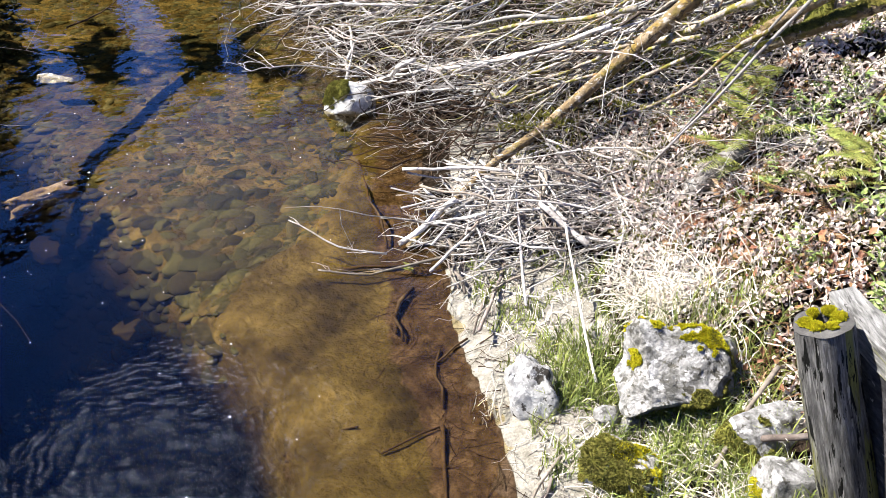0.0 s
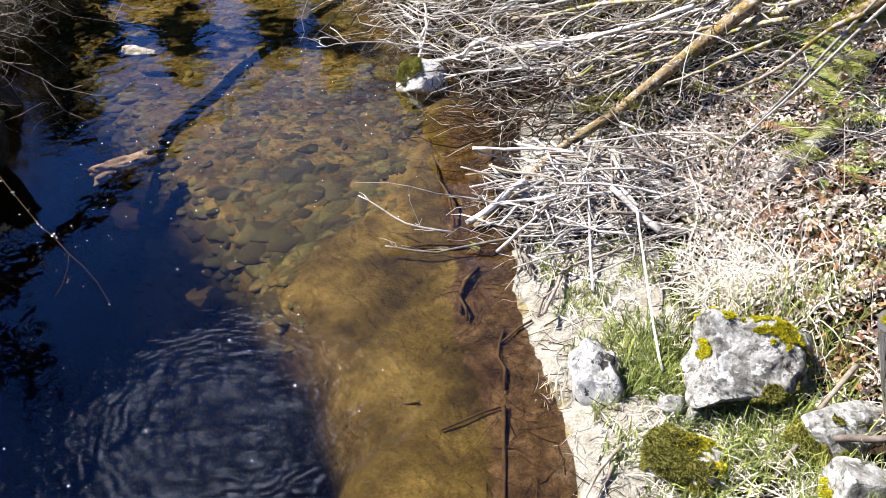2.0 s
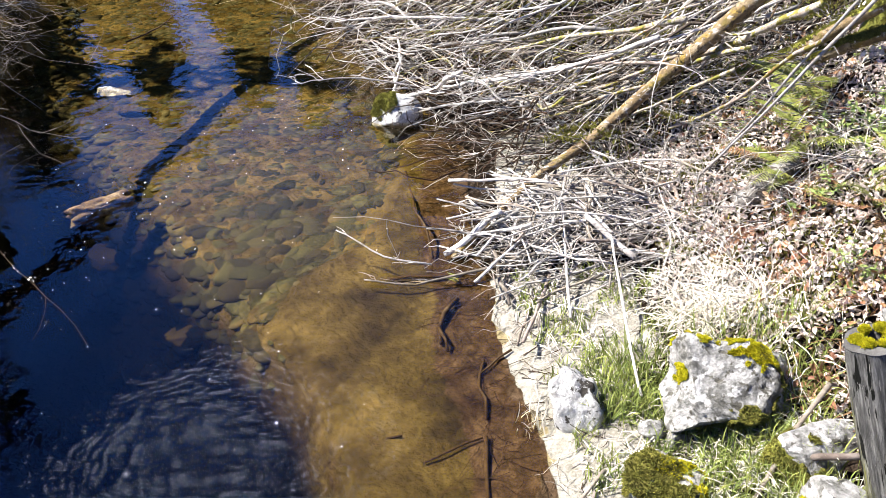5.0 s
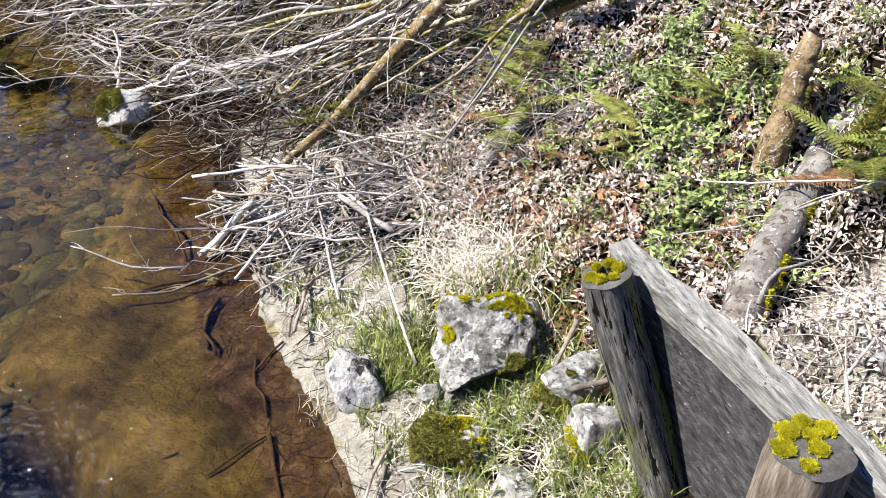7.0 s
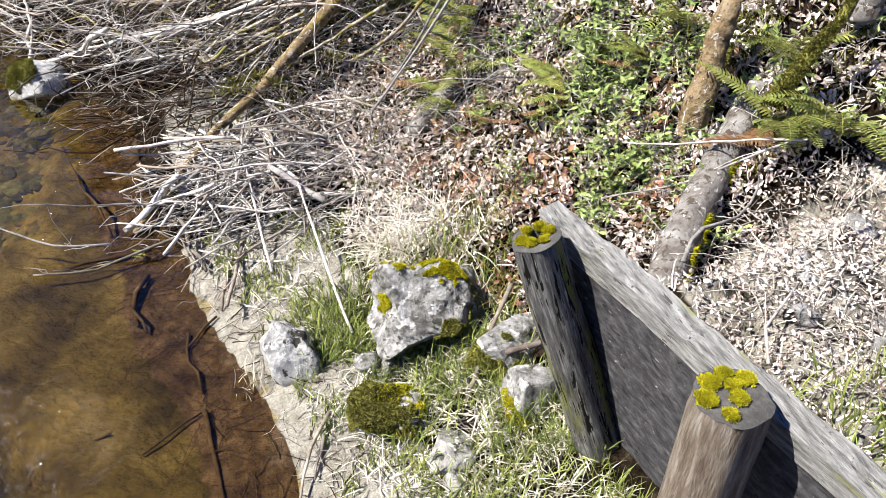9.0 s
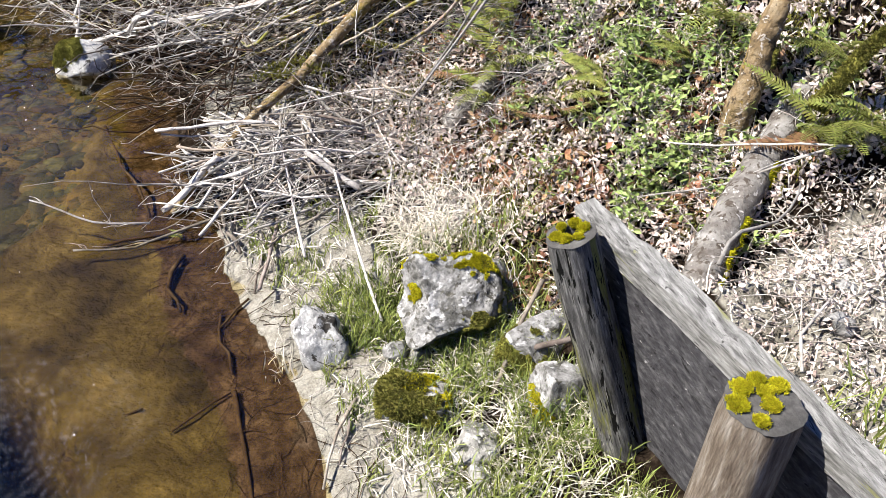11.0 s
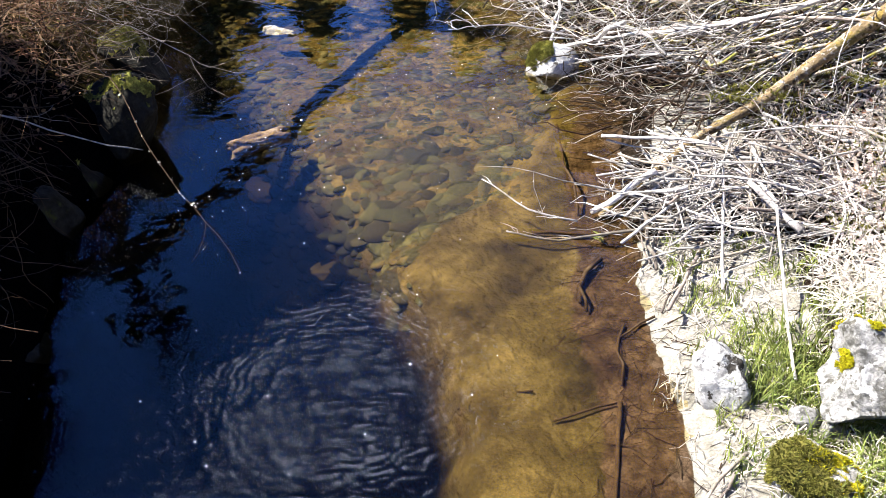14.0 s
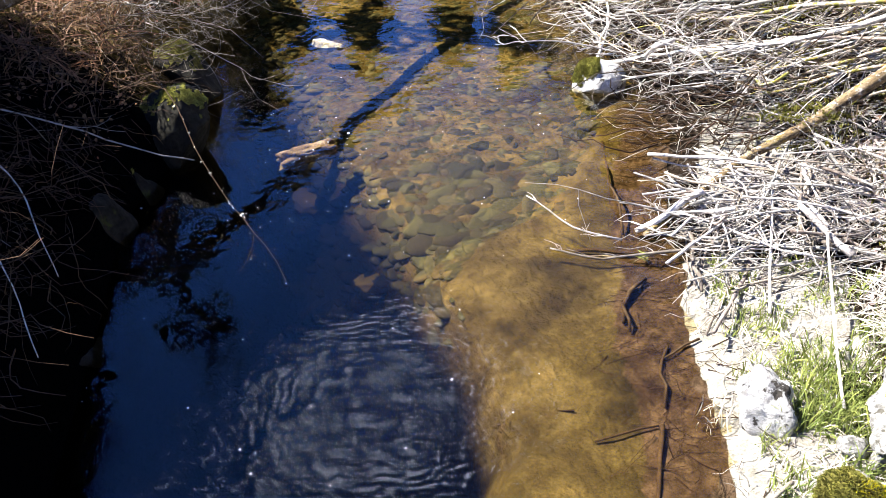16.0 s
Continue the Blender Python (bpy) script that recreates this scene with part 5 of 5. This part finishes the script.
grass_patch("meadow_grass", 81, 15000, (0.4, 1.75, 0.9, 3.4), meadow, (0.06, 0.20), GRASS, "green spring grass between the stones")
grass_patch("meadow_straw", 82, 13000, (0.4, 1.75, 0.9, 3.6), meadow, (0.05, 0.22), STRAW, "dry straw among the green grass", True, 0.35)
grass_patch("grass_tuft", 83, 1500, (0.6, 1.1, 2.95, 3.65), clump(0.83, 3.3, 0.22), (0.05, 0.14), GRASS, "bright green grass tuft beside the stick")
grass_patch("sand_grass", 84, 14000, (0.1, 1.3, 2.1, 4.6), lambda x, y: 0.5 * (rise(x, y) > 0.15) * (waves(5 * x, 5 * y, 2) > 0.05), (0.03, 0.10), GRASS,
            "sparse young grass growing through sand")
grass_patch("sand_stalks", 94, 5000, (0.1, 1.4, 2.1, 4.4), lambda x, y: 0.6 * (rise(x, y) > 0.2) * np.clip(0.45 + waves(4 * x, 4 * y, 8), 0, 1), (0.05, 0.16), STRAW,
            "short pale stalks lying on the sand", True, 0.25)
grass_patch("dry_grass_clump", 85, 5200, (0.9, 2.1, 3.4, 4.5), clump(1.42, 3.93, 0.30), (0.16, 0.40), STRAW, "bleached dry grass flattened in a pale clump", True, 0.4)
grass_patch("standing_straw", 86, 600, (0.9, 2.1, 3.3, 4.6), clump(1.5, 3.8, 0.5), (0.10, 0.30), STRAW, "upright dry straw round the clump", False, 0.5)
grass_patch("bank_straw", 87, 5000, (1.2, 4.2, 0.7, 6.4), lambda x, y: np.clip((rise(x, y) - 1.2) / 0.4, 0, 1) * ((y > 2.7) | (x > 2.2)) * np.clip(0.4 + 0.8 * waves(2 * x, 2 * y, 5), 0, 1), (0.08, 0.32), STRAW,
            "dry grass stalks lying over the bank", True, 0.35)
grass_patch("fill_straw", 93, 2000, (1.95, 4.0, 0.4, 2.7), lambda x, y: np.clip(0.5 + 0.7 * waves(2.3 * x, 2.3 * y, 6), 0.1, 1), (0.04, 0.20), STRAW,
            "pale dry stalks lying on the fill behind the wall", True, 0.25)
grass_patch("wall_grass", 88, 1100, (1.95, 2.5, 0.4, 1.5), clump(2.15, 1.0, 0.32), (0.06, 0.18), GRASS, "green grass behind the plank wall")
grass_patch("boulder_grass", 89, 1500, (0.6, 1.9, 3.1, 3.7), lambda x, y: 0.7 + 0 * x, (0.06, 0.22), GRASS, "thin green grass behind the large boulder")
grass_patch("water_edge_tuft", 90, 160, (0.1, 0.45, 3.0, 3.4), clump(0.27, 3.18, 0.10), (0.08, 0.18), STRAW, "small dry tuft at the water's edge")


def rust(x, y):
    return np.maximum.reduce([clump(cx, cy, r)(x, y) for cx, cy, r in RUST])


RUST = [(1.80, 3.16, 0.22), (1.85, 3.90, 0.20), (1.9, 5.6, 0.25), (1.65, 4.35, 0.20), (2.15, 3.5, 0.22), (2.05, 4.5, 0.22), (2.6, 3.0, 0.18), (2.9, 3.5, 0.2), (2.3, 5.2, 0.25)]
grass_patch("dead_bracken", 91, 9000, (1.2, 3.4, 2.6, 6.2), rust, (0.06, 0.26), FERN_DEAD, "rust-brown dead bracken matted on the bank", True, 0.5)
rng = np.random.default_rng(92)
x, y = scatter(rng, 9000, 1.2, 3.4, 2.6, 6.2, lambda x, y: np.maximum(rust(x, y), 0.10 * (rise(x, y) > 1.4)))
b = Bag()
b.batch(LEAF_V, LEAF_F, on_ground(x, y, rng.uniform(0.02, 0.11, len(x))), turns_of(rng, len(x), 0.9), rng.uniform(0.02, 0.06, len(x)))
thing("withered_leaves", b, LEAF_RUST, "curled rust-brown withered leaves in clumps", "leaf litter", kind="stuff", smooth=False)


def frond_mesh(seed, name, material, curl):
    """One fern frond, 1 long, along +y, arching; leaflets in pairs."""
    rng = np.random.default_rng(seed)
    n = 12
    t = np.linspace(0, 1, n)
    line = np.stack([0.03 * np.sin(3 * t + seed), t * (1 - 0.12 * curl * t), 0.55 * curl * (t - 1.15 * t * t)], -1)
    b = Bag()
    b.tube(line, 0.010 * np.linspace(1, 0.25, n), 4)
    for k in range(25):
        s = 0.12 + 0.87 * k / 24
        p = np.array([np.interp(s, t, line[:, c]) for c in range(3)])
        ln = 0.155 * math.sin(math.pi * min(1, 0.18 + 0.80 * s)) ** 0.8 + 0.012
        for side in (-1, 1):
            d = np.array([side * 0.93, 0.36, -0.10 + rng.normal(0, 0.06)]) * ln * rng.uniform(0.85, 1.1)
            w = np.array([0, 0.0150, 0])
            m = p + d * 0.5 + (0, 0, 0.01)
            b.add([p - w * 0.8, p + w, m + w * 0.9, m - w * 0.9, p + d], [(0, 1, 2), (0, 2, 3), (3, 2, 4)])
    return b.mesh(name, material)


FRONDS = [frond_mesh(1, "frond", FERN, 0.8), frond_mesh(2, "frond", FERN, 1.15), frond_mesh(3, "frond", FERN, 0.5)]
FROND_DEAD = frond_mesh(4, "dead_frond", FERN_DEAD, -0.4)


def fern(seed, x, y, size, fronds, label, dead=2, face=None):
    rng = np.random.default_rng(seed)
    ob = base_of("sword_fern", (x, y, hz(x, y) + 0.02), label, "fern", "ferns on the bank")
    for k in range(fronds + dead):
        late = k >= fronds
        fr = new("dead_frond" if late else "frond", FROND_DEAD if late else FRONDS[int(rng.integers(3))])
        fr.parent = ob
        heading = rng.uniform(0, 360) if face is None else rng.normal(face, 55)
        s = size * 1.25 * rng.uniform(0.7, 1.1)
        fr.matrix_basis = pose(0, 0, 0, rng.uniform(-25, 0) if late else rng.uniform(6, 34), rng.normal(0, 10), heading) @ Matrix.Diagonal((s, s, s, 1))
        if late:
            fr["label"] = "withered brown frond"


for k, (x, y, size, n, face) in enumerate([(2.18, 4.93, 0.46, 7, 120), (2.10, 4.72, 0.40, 5, 160), (2.33, 4.12, 0.40, 4, 130), (2.60, 4.05, 0.44, 5, 110), (3.27, 2.92, 0.46, 9, 120),
                                           (3.46, 2.66, 0.48, 10, 100), (3.02, 3.82, 0.36, 7, 60), (2.36, 5.36, 0.46, 9, 130), (3.55, 3.25, 0.45, 8, 90),
                                           (3.3, 3.95, 0.42, 7, 100), (-0.22, 4.62, 0.10, 5, 60)]):
    fern(100 + k, x, y, size, n, "small yellow-green fern sprig at the water's edge" if size < 0.2 else "arching green sword fern with some withered fronds", 0 if size < 0.2 else 2, face)


def seedling(seed, height_, leaves, name="leafy_seedling"):
    """A low plant: a stem with oval leaves in whorls."""
    rng = np.random.default_rng(seed)
    ob = base_of(name, (0, 0, 0), "low plant with fresh green oval leaves", "plant", "green plants on the bank")
    s, lf = Bag(), Bag()
    for _ in range(3):
        tip = np.array([rng.normal(0, 0.45) * height_, rng.normal(0, 0.45) * height_, height_ * rng.uniform(0.6, 1.1)])
        line = wiggle(rng, (0, 0, 0), tip, 6, 0.06)
        s.tube(line, 0.0028 * np.linspace(1, 0.5, 6), 4)
        n = leaves
        at = line[rng.integers(2, 6, n)]
        rot = turns_of(rng, n, 0.55)
        size = rng.uniform(0.020, 0.044, n)
        shift = np.einsum("nij,j->ni", rot, np.array([0, 0.62, 0])) * size[:, None]
        lf.batch(LEAF_V, LEAF_F, at + shift, rot, np.stack([size * 0.75, size * 1.3, size * 1.0], -1))
    part("stem", s, WOOD_TWIG, ob)
    part("leaves", lf, LEAF_GREEN, ob)
    return ob


rng = np.random.default_rng(110)
kinds = [seedling(111, 0.14, 10), seedling(112, 0.18, 13), seedling(113, 0.22, 16), seedling(114, 0.11, 9)]


def green_chance(x, y):
    d = rise(x, y)
    return np.clip((d - 1.7) / 0.4, 0, 1) * np.clip(0.25 + 0.9 * waves(2.1 * x, 2.1 * y, 9), 0.06, 1)


x, y = scatter(rng, 480, 1.8, 4.2, 2.3, 6.3, green_chance)
x, y = np.concatenate([x, rng.normal(2.56, 0.15, 30), rng.normal(2.85, 0.22, 40), rng.normal(3.02, 0.25, 50)]), np.concatenate([y, rng.normal(3.36, 0.16, 30), rng.normal(4.1, 0.25, 40), rng.normal(4.1, 0.45, 50)])
for i in range(len(x)):
    src = kinds[int(rng.integers(4))]
    m = pose(x[i], y[i], hz(x[i], y[i]) - 0.005, rng.normal(0, 8), rng.normal(0, 8), rng.uniform(0, 360))
    if i < 4:
        kinds[i].matrix_basis = m
    else:
        copy_thing(src, m)


# ---------------------------------------------------------------- the shaded bank
def far_rise(x, y):
    return float(shore(LEFT_SHORE, y)) - x


def in_far_brush(rng):
    y = rng.uniform(6.0, 9.6)
    x = float(shore(LEFT_SHORE, y)) - rng.gamma(1.6, 0.5) + 0.25
    return np.array([x, y, max(hz(x, y), 0) + rng.uniform(0.15, 0.8)])


def in_dark_brush(rng):
    y = rng.uniform(1.5, 6.5)
    x = float(shore(LEFT_SHORE, y)) - rng.gamma(1.6, 0.4) - 0.1
    return np.array([x, y, max(hz(x, y), 0) + rng.uniform(0.02, 0.5)])


rng = np.random.default_rng(120)
for k in range(75):
    y = rng.uniform(6.5, 9.8)
    x = float(shore(LEFT_SHORE, y)) - rng.uniform(0.3, 1.4)
    z = hz(x, y) + rng.uniform(0.15, 0.6)
    ln = rng.uniform(0.7, 1.7)
    ang = rng.normal(-0.35, 0.5)
    tip = (x + math.cos(ang) * ln, y + math.sin(ang) * ln, max(0.06, z + rng.uniform(-0.5, 0.25)))
    made = stick(rng, (x, y, z), tip, rng.uniform(0.003, 0.008), 0.07, 5, 0.35, int(rng.integers(4, 8)), 0.6, 0.35)
    stick_thing("bare_bush_branch", made, WOOD_PALE if k % 7 == 0 else WOOD_BROWN, "bare grey twiggy branch hanging towards the creek", "bare bushes on the shaded bank")
thing("bush_twigs", tangle(121, 800, in_far_brush, (0.12, 0.6), (0.0018, 0.0042), lambda r: unit(np.array([0.5 + r.normal(0, 0.7), r.normal(-0.2, 0.6), r.normal(-0.1, 0.4)])), 0.12),
      WOOD_BROWN, "fine bare twigs of bushes on the shaded bank", "twigs", kind="stuff")
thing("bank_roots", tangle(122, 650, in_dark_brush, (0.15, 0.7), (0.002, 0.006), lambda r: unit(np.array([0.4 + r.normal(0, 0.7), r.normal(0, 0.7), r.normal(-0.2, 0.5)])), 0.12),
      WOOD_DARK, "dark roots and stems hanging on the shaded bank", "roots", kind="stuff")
branch(130, (-5.3, 3.75, 1.35), (-4.15, 5.00, 0.22), 0.008, "long pale stem slanting down the shaded bank", twigs=2, bend=0.02, taper=0.7)
branch(131, (-4.45, 3.42, 1.02), (-3.80, 2.98, 0.50), 0.006, "thin pale stem drooping from the shaded bank", bend=0.04)
branch(132, (-3.80, 2.66, 0.85), (-3.42, 2.34, 0.46), 0.005, "thin pale stalk drooping over dark water", bend=0.04)
branch(133, (-4.55, 3.35, 1.1), (-4.05, 2.95, 0.72), 0.004, "thin grass stalk drooping from the shaded bank", bend=0.06)


def budding_stem():
    """A hanging stem with pale opening buds along it."""
    rng = np.random.default_rng(134)
    a, m, e = np.array((-5.05, 5.85, 0.75)), np.array((-4.01, 4.88, 0.42)), np.array((-2.66, 3.77, 0.05))
    ob = base_of("budding_stem", a, "thin hanging stem with pale opening buds over water", "branch")
    line = np.concatenate([wiggle(rng, a, m, 8, 0.02)[:-1], wiggle(rng, m, e, 10, 0.025)])
    s, lf = Bag(), Bag()
    s.tube(line, 0.004 * np.linspace(1.2, 0.5, len(line)), 4)
    s.tube(wiggle(rng, line[-4], line[-4] + (0.05, -0.35, -0.10), 4, 0.05), 0.002 * np.linspace(1, 0.6, 4), 3)
    part("stem", s, WOOD_DARK, ob)
    at = line[rng.integers(2, 13, 26)] + rng.normal(0, 0.012, (26, 3))
    lf.batch(LEAF_V, LEAF_F, at, turns_of(rng, 26, 0.8), rng.uniform(0.014, 0.026, 26))
    tagged(part("buds", lf, STRAW, ob, "pale opening buds"), kind="stuff")


budding_stem()
rng = np.random.default_rng(135)
y = rng.uniform(4.5, 11.5, 2600)
x = shore(LEFT_SHORE, y) - rng.gamma(1.7, 0.7, 2600) - 0.15
b = Bag()
b.batch(LEAF_V, LEAF_F, on_ground(x, y, 0.02), turns_of(rng, 2600, 0.6), rng.uniform(0.02, 0.055, 2600))
thing("bank_leaf_litter", b, FERN_DEAD, "dead brown leaves on the shaded bank", "leaf litter", kind="stuff", smooth=False)
y = rng.uniform(4.8, 9.8, 3200)
x = shore(LEFT_SHORE, y) - rng.gamma(2.0, 0.6, 3200) - 0.35
h = rng.uniform(0.15, 0.5, 3200)
b = Bag()
b.batch(LYING_V, BLADE_F, on_ground(x, y, rng.uniform(0, 0.25, 3200)), turns_of(rng, 3200, 0.5), np.stack([rng.uniform(0.3, 0.8, 3200), h, h], -1))
thing("dead_bracken", b, FERN_DEAD, "red-brown dead bracken on the shaded bank", "bracken", kind="stuff")

# foam and petals adrift
rng = np.random.default_rng(140)
n = 190
x, y = np.concatenate([rng.normal(-3.0, 0.35, 90) + np.linspace(-0.6, 0.9, 90), rng.uniform(-4.3, -0.6, n - 90)]), np.concatenate([np.linspace(4.0, 8.6, 90) + rng.normal(0, 0.2, 90), rng.uniform(2.2, 7.5, n - 90)])
b = Bag()
b.batch([(math.cos(a), math.sin(a), 0.0) for a in np.arange(6) * math.pi / 3] + [(0, 0, 0.5)], [(k, (k + 1) % 6, 6) for k in range(6)], np.stack([x, y, 0 * x + 0.002], -1),
        turns_of(rng, n, 0.0), rng.lognormal(-5.45, 0.3, n))
thing("foam_flecks", b, FOAM, "small white foam flecks adrift on the creek", "foam", kind="stuff")


# conifers above the shaded bank, whose shade lies on it and on the pool
def conifer(seed, x, y, low, top, wide, dense=1.0):
    rng = np.random.default_rng(seed)
    z = hz(x, y)
    ob = base_of("conifer_tree", (x, y, z), "tall dark conifer shading the creek bank", "tree", "conifers above the shaded bank")
    t = Bag()
    t.tube(wiggle(rng, (x, y, z - 0.2), (x, y, z + top), 12, 0.006), 0.22 * np.linspace(1, 0.12, 12), 12)
    part("trunk", t, BARK_BROWN, ob)
    c, l = Bag(), Bag()
    for _ in range(int(95 * dense ** 0.5)):
        h = rng.uniform(low, top - 0.3)
        a = rng.uniform(0, 6.28)
        reach = wide * (1 - 0.75 * (h - low) / (top - low)) * rng.uniform(0.65, 1.1)
        root = np.array([x, y, z + h])
        tip = root + np.array([math.cos(a) * reach, math.sin(a) * reach, -0.25 * reach])
        line = wiggle(rng, root, tip, 6, 0.03)
        l.tube(line, 0.03 * np.linspace(1, 0.2, 6), 4)
        n = int(90 * dense ** 0.5)
        s = rng.uniform(0.15, 1.0, n)
        p = root + (tip - root) * s[:, None] + rng.normal(0, 0.10, (n, 3))
        c.batch(LEAF_V, LEAF_F, p, turns_of(rng, n, 0.5), np.stack([rng.uniform(0.12, 0.28, n), rng.uniform(0.16, 0.34, n), rng.uniform(0.05, 0.2, n)], -1))
    part("limbs", l, BARK_BROWN, ob)
    part("crown", c, NEEDLES, ob)


conifer(150, -7.6, 4.5, 0.7, 3.2, 1.5)
conifer(151, -7.2, 3.3, 0.7, 3.2, 1.8)
conifer(152, -6.9, 2.2, 0.7, 3.1, 1.8)
conifer(153, -6.4, 0.8, 0.7, 3.2, 1.8)
conifer(154, -10.2, 10.9, 2.6, 8.0, 1.9, 0.08)



def far_woods():
    """The wooded valley upstream, which the creek mirrors."""
    rng = np.random.default_rng(160)
    crown, trunk = Bag(), Bag()
    for _ in range(190):
        y = rng.uniform(24, 48)
        x = rng.uniform(-0.85 * y, 26)
        if x < -0.30 * y and rng.random() < 0.55:
            continue
        z, top = hz(x, y), rng.uniform(6, 10)
        trunk.tube([(x, y, z - 0.5), (x, y, z + top)], [0.2, 0.03], 5)
        n = 130
        h = rng.uniform(0.12, 1, n)
        a = rng.uniform(0, 6.28, n)
        r = 2.4 * (1.05 - h) * np.sqrt(rng.uniform(0.1, 1, n))
        crown.batch(LEAF_V, LEAF_F, np.stack([x + r * np.cos(a), y + r * np.sin(a), z + top * h], -1), turns_of(rng, n, 0.4), rng.uniform(0.8, 1.7, n))
    thing("far_trunks", trunk, BARK_BROWN, "trunks of distant conifers up the valley", "trees", kind="stuff")
    thing("far_woods", crown, NEEDLES, "dark distant conifer woods up the valley", "trees", kind="stuff", smooth=False)


far_woods()
